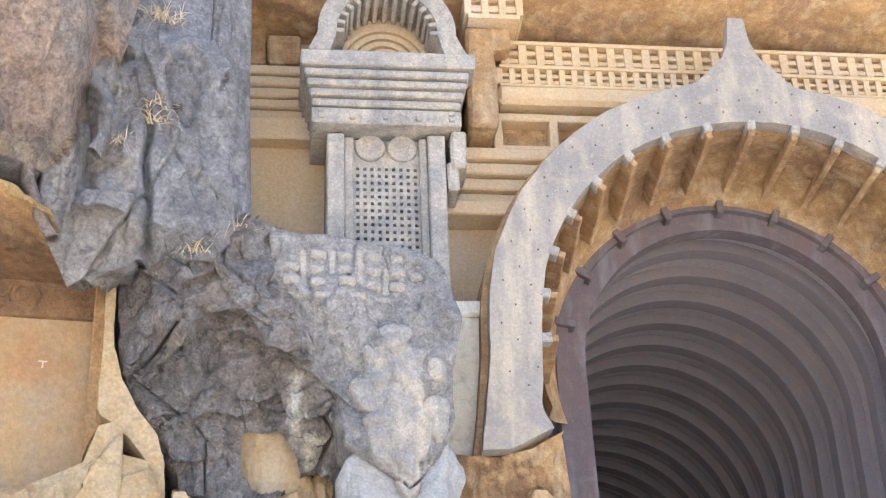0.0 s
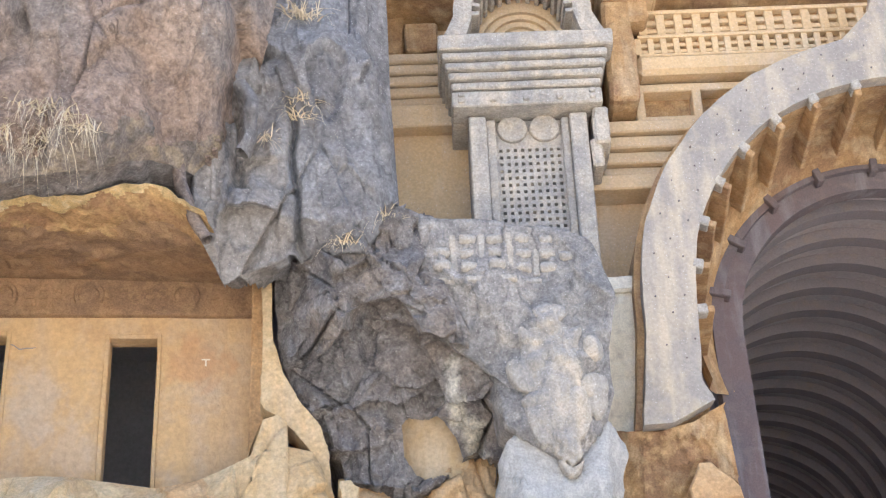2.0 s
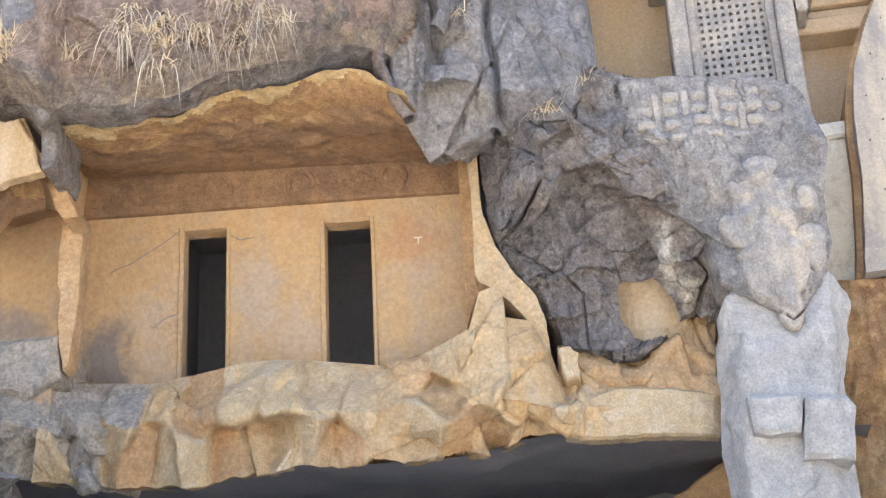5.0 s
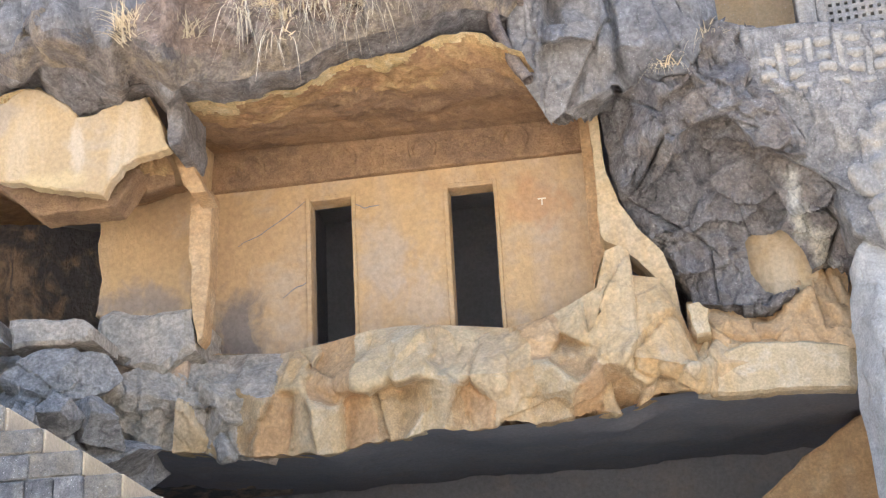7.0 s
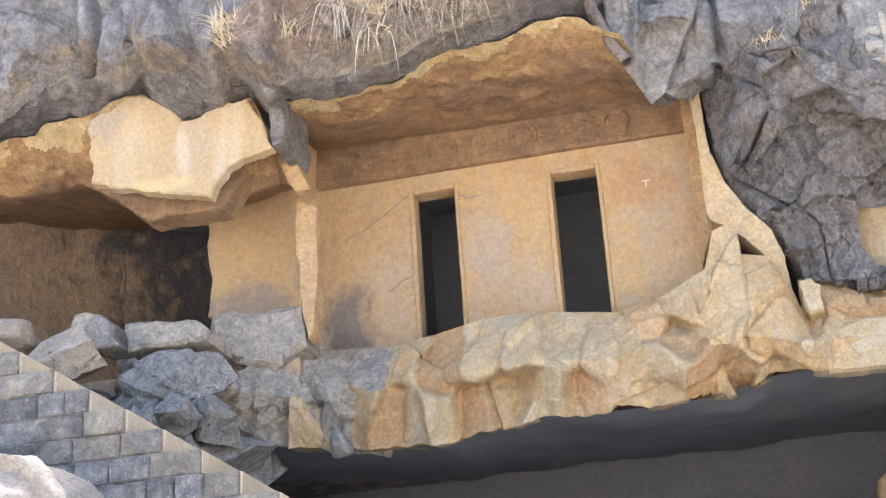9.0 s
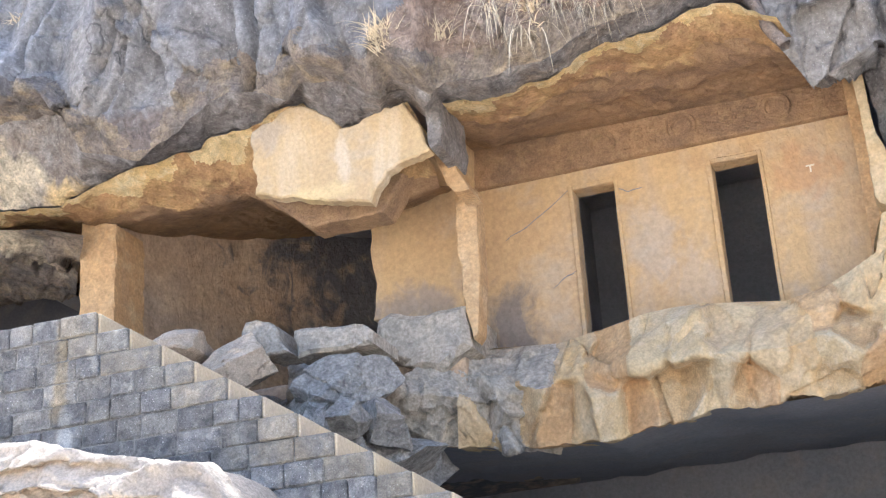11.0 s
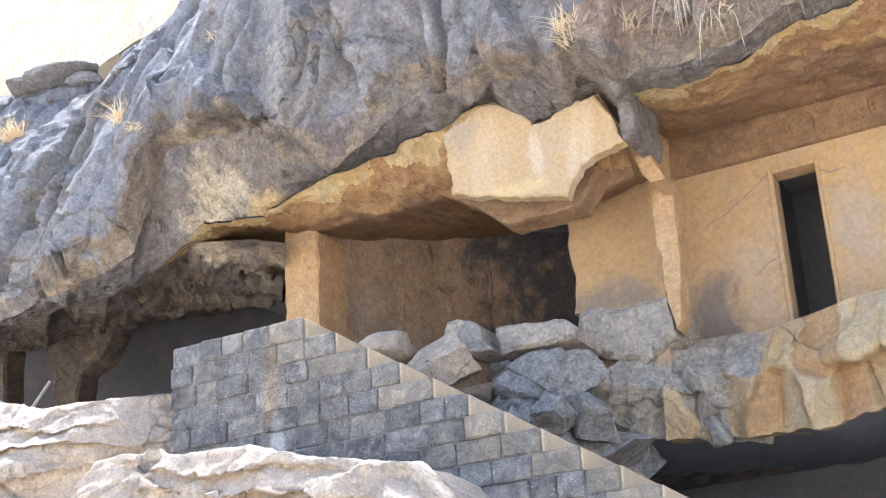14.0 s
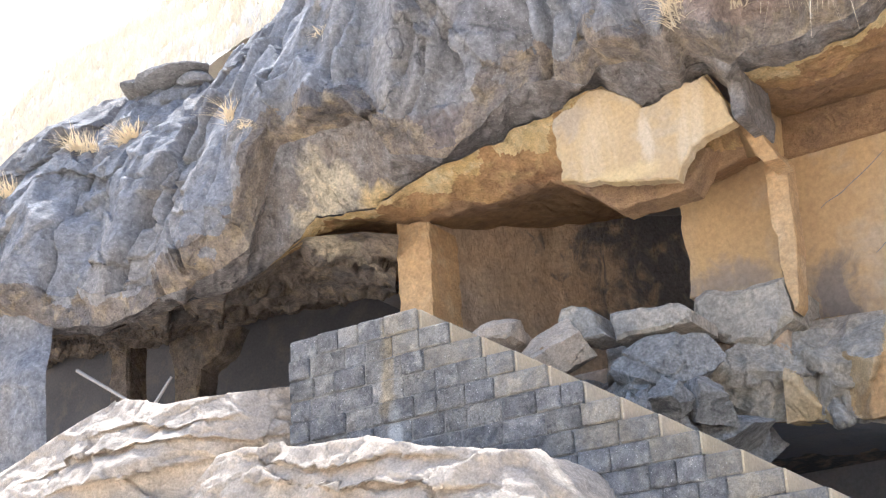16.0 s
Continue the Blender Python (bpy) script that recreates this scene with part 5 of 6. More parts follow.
# purlin ends radiating under the arch
for k in range(17):
    a = math.pi * (1.02 - 1.04 * k / 16)
    bm = boxes([(-0.04, 0.04, -1.16, 0.15, 2.74, 2.98)], 0.012, 0.015, 3)
    for v in bm.verts:
        if v.co.z < 2.8:
            v.co.z += 0.16 * (v.co.y + 1.15) / 1.25 * -0.6
    bmesh.ops.transform(bm, matrix=Matrix.Translation((CX, 0, CZ)) @ Matrix.Rotation(math.pi / 2 - a, 4, "Y"), verts=bm.verts)
    part("purlin", bm, FACADE_DEEP, arch)
    bm = boxes([(-0.06, 0.06, -1.2, -1.0, 2.82, 2.96)], 0.015, 0.02, 2)
    bmesh.ops.transform(bm, matrix=Matrix.Translation((CX, 0, CZ)) @ Matrix.Rotation(math.pi / 2 - a, 4, "Y"), verts=bm.verts)
    part("purlin_end", bm, CARVED, arch)

# wooden frame and vault
frame_arch = thing("wooden_arch_frame", "dark old timber arch frame in the opening", "arch frame", at=FRONT)
WZ = 9.32


def ring(r0, r1, y0, y1, cz, mat, name, parent, low, n=64, a0=1.0, a1=0.0, splay=0.0):
    """A timber or rock rib: half circle with legs down to low."""
    bm = bmesh.new()
    prof = [(r0, y0), (r1, y0), (r1, y1), (r0, y1)]
    path = []
    for k in range(n + 1):
        path.append((math.pi * (a0 + (a1 - a0) * k / n), None))
    cols = []
    for side in (-1,):
        cols.append([bm.verts.new((CX + side * (r + splay), y, low)) for r, y in prof])
    for a, _ in path:
        cols.append([bm.verts.new((CX + r * math.cos(a), y, cz + r * math.sin(a))) for r, y in prof])
    cols.append([bm.verts.new((CX + (r + splay), y, low)) for r, y in prof])
    for p, q in zip(cols, cols[1:]):
        for i in range(4):
            bm.faces.new((p[i], p[(i + 1) % 4], q[(i + 1) % 4], q[i]))
    return part(name, bm, mat, parent)


ring(2.04, 2.37, 0.6, 0.85, WZ, WOOD, "timber_arch", frame_arch, 4.5, splay=-0.05)
ring(2.3, 2.45, 0.5, 0.75, WZ, WOOD, "timber_moulding", frame_arch, 6.5)
for k in range(9):
    a = math.pi * (0.93 - 0.86 * k / 8)
    bm = boxes([(-0.05, 0.05, 0.42, 0.62, 2.22, 2.5)], 0.012)
    bmesh.ops.transform(bm, matrix=Matrix.Translation((CX, 0, WZ)) @ Matrix.Rotation(math.pi / 2 - a, 4, "Y"), verts=bm.verts)
    part("timber_peg", bm, WOOD, frame_arch)
vault = thing("vault", "dark ribbed barrel vault of the temple hall", "vault", kind="structure", at=FRONT)
bm = bmesh.new()
for y0, y1 in ((0.85, 15.0),):
    cols = []
    for k in range(42):
        t = k / 41
        if t < 0.12 or t > 0.88:
            x = CX - 2.3 if t < 0.5 else CX + 2.3
            z = 3.5 + (WZ - 3.5) * (t / 0.12 if t < 0.5 else (1 - t) / 0.12)
        else:
            a = math.pi * (1 - (t - 0.12) / 0.76)
            x, z = CX + 2.3 * math.cos(a), WZ + 2.3 * math.sin(a)
        cols.append([bm.verts.new((x, y, z)) for y in (y0, y1)])
    for p, q in zip(cols, cols[1:]):
        bm.faces.new((p[0], p[1], q[1], q[0]))
    bm.faces.new([c[1] for c in cols])
part("vault_shell", bm, VAULT, vault, smooth=False)
for k in range(17):
    y = 1.35 + k * 0.8
    ring(2.13, 2.34, y, y + 0.26, WZ, RIB, "vault_rib", vault, 4.0, 40)

# lattice bay with its capital and gable
bay = thing("lattice_bay", "grey carved pilaster bay with a pierced lattice panel", "pilaster", at=FRONT)
part("jamb", boxes([(-0.72, -0.5, -0.9, 0, 9.3, 11.8)], 0.02, 0.008, 4), CARVED, bay)
part("jamb", boxes([(0.56, 0.78, -0.9, 0, 9.3, 11.8)], 0.02, 0.008, 4), CARVED, bay)
part("inner_jamb", boxes([(-0.5, -0.38, -0.8, 0, 9.3, 11.8)], 0.015, 0.006, 3), CARVED, bay)
part("inner_jamb", boxes([(0.46, 0.56, -0.8, 0, 9.3, 11.8)], 0.015, 0.006, 3), CARVED, bay)
part("lattice_back", boxes([(-0.4, 0.48, -0.58, 0, 9.3, 11.8)], 0), VAULT, bay, "dark recess behind the lattice")
cols_, pitch = 9, 0.0915
for i in range(cols_ + 1):
    x = -0.37 + i * pitch
    part("lattice_bar", boxes([(x - 0.026, x + 0.026, -0.7, -0.6, 9.5, 11.47)], 0.004), CARVED, bay)
for k in range(19):
    z = 9.62 + k * 0.101
    part("lattice_bar", boxes([(-0.39, 0.47, -0.697, -0.603, z - 0.031, z + 0.031)], 0.004), CARVED, bay)
part("lattice_head", boxes([(-0.39, 0.47, -0.7, -0.6, 11.46, 11.82)], 0.004), CARVED, bay)
for x in (-0.165, 0.245):
    bm = prism([(x + 0.19 * math.cos(a), 11.68 + 0.19 * math.sin(a)) for a in np.linspace(0, 2 * math.pi, 28)[:-1]], -0.76, -0.68, 0.012)
    part("lotus_disc", bm, CARVED, bay)
part("abacus", boxes([(-0.92, 0.98, -1.05, 0, 11.85, 12.08)], 0.02, 0.01, 5), CARVED, bay)
for i in range(4):
    g = 0.035 * i
    part("capital_slab", boxes([(-0.92 - g, 0.98 + g, -1.08 - g * 1.3, 0, 12.1 + i * 0.125, 12.2 + i * 0.125)], 0.022, 0.008, 5), CARVED, bay)
    # dark necks paint the shade in the creases between slabs
    part("capital_neck", boxes([(-0.86 - g, 0.92 + g, -1.0 - g, 0, 12.19 + i * 0.125, 12.23 + i * 0.125)], 0), FACADE_DEEP, bay)
part("capital_top", boxes([(-1.07, 1.17, -1.25, 0, 12.61, 12.84)], 0.02, 0.012, 6), CARVED, bay)
for x in (-0.8, -0.4, 0.02, 0.44, 0.86):
    part("stud", boxes([(x - 0.04, x + 0.04, -1.09, -1.0, 11.9, 11.96)], 0.012), CARVED, bay)
for x in (-0.8, 0.86):
    part("stud", boxes([(x - 0.04, x + 0.04, -1.09, -1.0, 11.99, 12.05)], 0.012), CARVED, bay)
part("bracket", boxes([(0.85, 1.05, -0.95, 0, 11.3, 11.85), (0.8, 0.95, -0.9, 0, 11.0, 11.4)], 0.03, 0.02, 4), CARVED, bay)
gable = thing("carved_gable", "grey carved horseshoe gable above the capital", "gable", at=FRONT)
bm = bmesh.new()
GX, GZ = 0.05, 13.25
go = [(-1.0, 12.86), (-0.93, 13.0)] + arc(0.9, math.pi * 1.02, -math.pi * 0.02, 30, GX, GZ) + [(1.03, 13.0), (1.1, 12.86)]
gi = [(-0.7, 12.86), (-0.66, 13.0)] + arc(0.66, math.pi * 1.02, -math.pi * 0.02, 30, GX, GZ) + [(0.76, 13.0), (0.8, 12.86)]
faces, va, vb = strip(go, gi, -1.15)
got = bmesh.ops.extrude_face_region(bm, geom=faces)
for v in got["geom"]:
    if isinstance(v, bmesh.types.BMVert):
        v.co.y = 0
part("gable_ring", bm, CARVED, gable)
part("gable_back", boxes([(-0.7, 0.8, -0.5, 0, 12.84, 14.1)], 0), FACADE, gable)
for r in (0.6, 0.48, 0.36):
    bm = bmesh.new()
    faces, va, vb = strip(arc(r, math.pi, 0, 24, GX, 13.12), arc(r - 0.06, math.pi, 0, 24, GX, 13.12), -0.56)
    got = bmesh.ops.extrude_face_region(bm, geom=faces)
    for v in got["geom"]:
        if isinstance(v, bmesh.types.BMVert):
            v.co.y = -0.48
    part("inner_band", bm, FACADE, gable)
for k in range(15):
    a = math.pi * (1.0 - k / 14)
    bm = boxes([(-0.03, 0.03, -1.12, -0.55, 0.56, 0.67)], 0.008)
    bmesh.ops.transform(bm, matrix=Matrix.Translation((GX, 0, GZ)) @ Matrix.Rotation(math.pi / 2 - a, 4, "Y"), verts=bm.verts)
    part("gable_dentil", bm, CARVED, gable)

# lime-washed block and rock below the arch foot
lime = thing("limewashed_block", "peeling lime-washed masonry beside the arch foot", "masonry block", at=FRONT)
part("lime_face", boxes([(0.5, 1.2, -0.75, 0, 7.5, 9.45)], 0.05, 0.03, 8), LIME, lime)
part("lime_cap", boxes([(0.55, 1.2, -0.82, 0, 9.3, 9.5)], 0.03, 0.02, 5), LIME, lime)
under = thing("arch_foot_rock", "rusty ochre rock under the arch foot", "rock", at=FRONT)
loft("foot_rock", [[(0.55, -0.9, 7.5), (1.2, -0.95, 7.45), (1.6, -1.1, 7.5), (1.95, -1.1, 7.7)], [(0.5, -0.6, 6.9), (1.2, -0.6, 6.9), (1.7, -0.8, 7.1), (2.05, -0.9, 7.0)], [(0.5, -0.2, 6.1), (1.2, -0.2, 6.2), (1.6, -0.6, 6.5), (2.1, -0.75, 6.6)], [(0.5, 0.1, 5.0), (1.0, 0.1, 5.0), (1.3, -0.1, 5.0), (1.5, -0.2, 5.0)]], 60, [14, 14, 14], FACADE_DEEP, under, amp=0.06, facet=0.12, cell=2)
pil = thing("door_pillar", "ochre rock pillar with a flaring capital", "pillar", at=FRONT)
part("pillar_capital", prism([(1.5, 6.62), (2.05, 6.62), (2.05, 6.75), (1.75, 7.05), (1.62, 7.05), (1.48, 6.75)], -1.0, -0.2, 0.02, 0.02, 0.1), OCHRE, pil)
part("pillar_shaft", boxes([(1.55, 1.98, -0.85, -0.4, 3.0, 6.64)], 0.03, 0.015, 6), OCHRE, pil)

# ---- carvings on the overhang ----
BUMPS = [(2.82, 8.0, 0.34, 0.5, 0.07, 0), (2.86, 7.45, 0.36, 0.45, 0.07, 0)]
for (x, z), (w, h, d), t in zip([(2.8, 8.44), (2.83, 8.57), (2.8, 8.14), (2.63, 7.99), (2.92, 8), (2.76, 7.74), (2.6, 8.19), (3.03, 8.24)], ((0.13, 0.15, 0.17), (0.2, 0.12, 0.1), (0.24, 0.12, 0.1), (0.105, 0.1, 0.16), (0.105, 0.1, 0.16), (0.15, 0.18, 0.1), (0.08, 0.24, 0.09), (0.09, 0.2, 0.09)), (0, 0, 0, 0, 0, 0, 0.5, -0.7)):
    BUMPS.append((x, z, w, h, d, t))
for (x, z), (w, h, d), t in zip([(2.61, 7.55), (3.07, 7.56), (2.84, 7.26), (2.94, 6.94), (3.27, 7.7), (2.61, 7.31), (2.47, 7.83), (3.28, 8.13), (3.31, 7.53), (2.82, 7.49)], ((0.15, 0.09, 0.13), (0.11, 0.11, 0.13), (0.07, 0.34, 0.1), (0.14, 0.26, 0.11), (0.16, 0.16, 0.13), (0.1, 0.3, 0.08), (0.12, 0.22, 0.09), (0.12, 0.16, 0.09), (0.1, 0.2, 0.1), (0.22, 0.2, 0.07)), (0.2, 0.3, -0.15, 0.1, 0.4, 0.2, 0.5, 0.2, -0.2, 0)):
    BUMPS.append((x, z, w, h, d, t))
fx = np.linspace(min(b[0] for b in BUMPS) - 0.3, max(b[0] for b in BUMPS) + 0.18, 110)
fz = np.linspace(min(b[1] for b in BUMPS) - 0.4, max(b[1] for b in BUMPS) + 0.3, 150)
XX, ZZ = np.meshgrid(fx, fz)
total = np.zeros_like(XX)
for x, z, w, h, d, t in BUMPS:
    u = (XX - x) * math.cos(t) + (ZZ - z) * math.sin(t)
    v = -(XX - x) * math.sin(t) + (ZZ - z) * math.cos(t)
    e = 1 - (u / w) ** 2 - (v / h) ** 2
    total += np.exp(9 * np.sqrt(np.clip(e, 0, 1)) * d / 0.17) - 1
high = np.log1p(total) / 9 * 0.17
bpy.context.view_layer.update()
carved_face = bpy.data.objects["carved_face"]


def face_depth(x, z):
    hit, at, _n, _i = carved_face.ray_cast(Vector((x, 5, z)), Vector((0, 1, 0)))
    return at.y if hit else 14.6


verts = []
for z, row, hh in zip(fz, XX, high):
    for x, d in zip(row, hh):
        wear = noise.fractal(Vector((x, 0, z)) * 6, 1, 2, 5) * 0.03
        verts.append((x, 0.6 * face_depth(x, z) + 0.4 * 14.52 - 0.62 * d + wear * 0.6 + (0.03 if d < 0.004 else -0.01), z))
nx = len(fx)
fig_faces = [(j * nx + i, j * nx + i + 1, (j + 1) * nx + i + 1, (j + 1) * nx + i) for j in range(len(fz) - 1) for i in range(nx - 1) if max(high[j, i], high[j + 1, i], high[j, i + 1], high[j + 1, i + 1]) > 0.001]
tagged(solid("relief_figure", verts, fig_faces, CARVED, smooth=True), "worn grey carved relief figure on the overhang", "relief")
carving = thing("carved_railing_relief", "worn grey carved railing pattern on the rock", "relief")
for col, x in enumerate((1.66, 1.97, 2.28, 2.59, 2.87, 3.1)):
    tops = (9.16, 9.345, 9.53) if 0 < col < 5 else (9.16, 9.345)
    for z in tops if col < 5 else (9.3,):
        bm = bmesh.new()
        bmesh.ops.create_uvsphere(bm, u_segments=12, v_segments=8, radius=1)
        for v in bm.verts:
            # a bar with a lens-shaped section, worn at its ends
            c = v.co
            f = max(abs(c.x), 1e-3) ** 0.35 / max(abs(c.x), 1e-3)
            v.co = Vector((x + c.x * f * 0.1, face_depth(x, z) + 0.03 + c.y * 0.07, z + c.z * 0.066)) + noise.noise_vector(Vector((x, z, c.x)) * 5) * 0.012
        part("rail_bar", bm, CARVED, carving, smooth=True)
for x in (1.8, 2.12, 2.43, 2.74):
    y = face_depth(x, 9.3)
    part("rail_post", boxes([(x - 0.045, x + 0.045, y - 0.004, y + 0.2, 9.05, 9.6)], 0.02, 0.016, 3), CARVED, carving)
part("rail_coping", boxes([(1.6 + 0.3 * k, 1.9 + 0.3 * k, face_depth(1.75 + 0.3 * k, 8.98) - 0.006, 14.9, 8.95, 9.04) for k in range(4)], 0.025, 0.015, 3), CARVED, carving)

# ---- white repair masonry under the figure ----
legs = thing("repair_pier", "white plastered repair pier under the overhang", "masonry pier")
LEG0 = [(2.21, 14.9, 6.97), (2.29, 14.65, 7.13), (2.45, 14.65, 7.22), (2.7, 14.65, 7.01), (2.97, 14.65, 6.8), (3.19, 14.65, 7.15), (3.4, 14.65, 7.37), (3.61, 14.9, 7.23)]
LEG1 = [(2.15, 14.9, 6.52), (2.41, 14.5, 6.5), (2.96, 14.6, 6.51), (3.24, 14.5, 6.52), (3.58, 14.9, 6.65)]
LEG2 = [(2.16, 14.9, 6.15), (2.36, 14.5, 6.01), (2.89, 14.6, 5.96), (3.16, 14.5, 5.98), (3.44, 14.9, 6.09)]
LEG3 = [(2.11, 14.9, 5.48), (2.28, 14.45, 5.35), (2.79, 14.45, 5.33), (3.07, 14.45, 5.32), (3.42, 14.9, 5.42)]
LEG4 = [(x, y - 0.1, 2.5) for x, y, z in LEG3]
loft("pier_face", [[(x, 15.8, z) for x, y, z in LEG0], LEG0, LEG1, LEG2, LEG3, LEG4], 60, [5, 10, 10, 10, 12], PLASTER, legs, amp=0.06, facet=0.07, cell=1.6, scale=1.2)
for q in ([(2.34, 5.92), (2.88, 5.93), (2.83, 5.52), (2.5, 5.49), (2.35, 5.54)], [(2.9, 5.87), (3.31, 5.87), (3.38, 5.73), (3.3, 5.21), (2.81, 5.23)]):
    part("repair_block", prism(q, 14.25, 14.8, 0.05, 0.02, 0.15), PLASTER, legs, "rough white plastered block")
# window worn through the rock, its inside lit
bowl = thing("rock_window", "ochre hollow worn into the dark rock", "rock hollow")
hx, hz = 1.57, 7.3
loft("hollow_back", [[(hx - 0.42, 15.45, hz + 0.42), (hx + 0.42, 15.45, hz + 0.42)], [(hx - 0.42, 15.6, hz + 0.25), (hx + 0.42, 15.6, hz + 0.25)], [(hx - 0.42, 15.66, hz - 0.1), (hx + 0.42, 15.66, hz - 0.1)], [(hx - 0.42, 15.55, hz - 0.4), (hx + 0.42, 15.55, hz - 0.4)]], 40, [8, 10, 8], PANEL, bowl, amp=0.03, facet=0.05, cell=2)
# brown rock below the window
brown = thing("brown_rock_bracket", "brown ochre rock between ledge and repair pier", "rock")
loft("bracket_face", [[(0.52, 15.7, 7.08), (0.9, 15.7, 6.98), (1.4, 15.7, 6.88), (1.75, 15.7, 7.27), (2.37, 15.7, 7.34)], [(0.5, 15.35, 6.62), (0.86, 15.35, 6.61), (1.35, 15.35, 6.52), (1.66, 15.35, 6.54), (2.27, 15.35, 6.51)], [(0.56, 15.3, 6.28), (0.84, 15.3, 6.27), (1.33, 15.3, 6.25), (1.63, 15.3, 6.23), (2.24, 15.3, 6.21)]], 120, [26, 20], OCHRE, brown, amp=0.06, facet=0.16, cell=1.6, sharp=0.9)

# ---- stair and outcrop ----
stair = thing("masonry_stair", "stone stair wall of squared basalt blocks", "stair")
WALL_Y, TOP_Z, STEP_X = 10.6, 6.25, 0.325
RISE, LEFT_X, PEAK_X = 0.207, -8.51, -7.0
rng = random.Random(5)
mesh_pool = {}


def block_mesh(w, h, d, v, mat):
    key = (round(w, 2), round(h, 2), round(d, 2), v, mat.name)
    if key not in mesh_pool:
        bm = boxes([(-w / 2, w / 2, 0, d, -h / 2, h / 2)], 0.012)
        for q in bm.verts:
            q.co += noise.noise_vector(q.co * 7 + Vector((v * 3.3, v, 0))) * 0.009
        me = bpy.data.meshes.new("block")
        bm.to_mesh(me)
        bm.free()
        me.materials.append(mat)
        mesh_pool[key] = me
    return mesh_pool[key]


courses = 14
core = [(LEFT_X + 0.02, 2.0), (LEFT_X + 0.02, TOP_Z - 0.03)]
for i in range(14):
    core += [(PEAK_X + STEP_X * i - 0.02, TOP_Z - RISE * i - 0.03), (PEAK_X + STEP_X * i - 0.02, TOP_Z - RISE * (i + 1) - 0.03)]
part("mortar_core", prism(core + [(PEAK_X + STEP_X * 13 - 0.02, 2.0)], WALL_Y + 0.022, WALL_Y + 1.3, 0), MORTAR, stair)
for c in range(courses):
    z1 = TOP_Z - c * RISE
    end = PEAK_X + STEP_X * c
    x = LEFT_X
    first = True
    while x < end - 0.05:
        w = rng.choice((0.24, 0.3, 0.35, 0.42)) * (0.6 if first and c % 2 else 1)
        first = False
        if end - x - w < 0.2:
            w = end - x
        deep = 0.05 if x + w > end - 0.05 else 0.3
        ob = new("block", block_mesh(w - 0.011, RISE - 0.01, deep, rng.randrange(4), rng.choices((BLOCK, BLOCK_DARK, BLOCK_TAN), (4, 2 + c * 0.5, 0.35 if x + w < end - 0.4 else 3.0) if deep > 0.1 else (1.5, 0.2, 4))[0]))
        ob.matrix_basis = pose(x + w / 2, WALL_Y + rng.uniform(-0.014, 0.014), z1 - RISE / 2)
        ob.parent = stair
        x += w
    ob = new("tread", block_mesh(0.3, RISE - 0.01, 1.3, c % 3, TREAD))
    ob.matrix_basis = pose(end - 0.146, WALL_Y + 0.055, z1 - RISE / 2 + 0.004)
    ob.parent = stair
out = thing("rock_outcrop", "sunlit bleached rock outcrop below the stair", "rock")
OUT0 = [(-14.03, 10.3, 5.47), (-12.19, 10.3, 5.54), (-11.68, 10.3, 5.69), (-11.35, 10.3, 5.79), (-10.87, 10.3, 5.92), (-10.39, 10.3, 6), (-9.77, 10.3, 5.84), (-9.33, 10.3, 5.82), (-8.9, 10.4, 5.8), (-8.46, 10.75, 5.8)]
OUT0B = [(x, y + 2.2, z - 0.5) for x, y, z in OUT0]
OUT1 = [(-13.41, 9.9, 4.82), (-11.68, 9.9, 5.02), (-10.73, 9.9, 5.26), (-9.81, 9.95, 5.21), (-9.0, 10.2, 5.15), (-8.46, 10.66, 5.0)]
OUT2 = [(-12.5, 9.3, 3.95), (-10.6, 9.3, 3.92), (-9.6, 9.5, 3.8), (-8.4, 10.5, 3.7)]
OUT3 = [(x, 8.0, 1.0) for x, y, z in OUT2]
loft("outcrop_face", [OUT0B, OUT0, OUT1, OUT2, OUT3], 300, [12, 44, 46, 20], PALE, out, amp=0.12, scale=0.6, facet=0.08, cell=0.8, tall=1.8, sharp=0.6, lips=[([(-11.70, 5.20), (-10.74, 5.44), (-9.68, 5.41), (-8.55, 5.35), (-7.89, 5.33)], 0.16, 0.5), ([(-11.08, 5.01), (-10.01, 5.06), (-9.07, 5.11), (-8.60, 5.08)], 0.2, 0.45), ([(-10.78, 5.64), (-10.01, 5.69), (-9.27, 5.54), (-8.64, 5.54)], 0.12, 0.3)])

FRONT0 = [(-8.82, 9.6, 4.67), (-8.51, 9.6, 4.95), (-8.14, 9.6, 4.97), (-7.53, 9.6, 4.86), (-6.89, 9.6, 4.82), (-6.34, 9.6, 4.66), (-5.81, 9.6, 4.50), (-5.51, 9.6, 4.44), (-5.34, 9.6, 4.31), (-5.18, 9.6, 4.10), (-4.83, 9.8, 3.75), (-4.38, 10.1, 3.20)]
loft("outcrop_block", [[(x, 10.75, z + 0.05) for x, y, z in FRONT0], FRONT0, [(x + 0.1, 9.25, z - 0.7) for x, y, z in FRONT0], [(x + 0.15, 8.9, z - 1.7) for x, y, z in FRONT0]], 160, [8, 34, 20], PALE, out, "lower bleached rock mass", amp=0.1, scale=0.7, facet=0.09, cell=1.1, tall=1.8, sharp=0.6, lips=[([(-8.33, 4.92), (-7.58, 4.73), (-6.88, 4.65), (-6.21, 4.58), (-5.70, 4.37)], 0.14, 0.3), ([(-8.12, 4.57), (-7.27, 4.47), (-6.48, 4.38), (-5.46, 4.11)], 0.18, 0.4)])

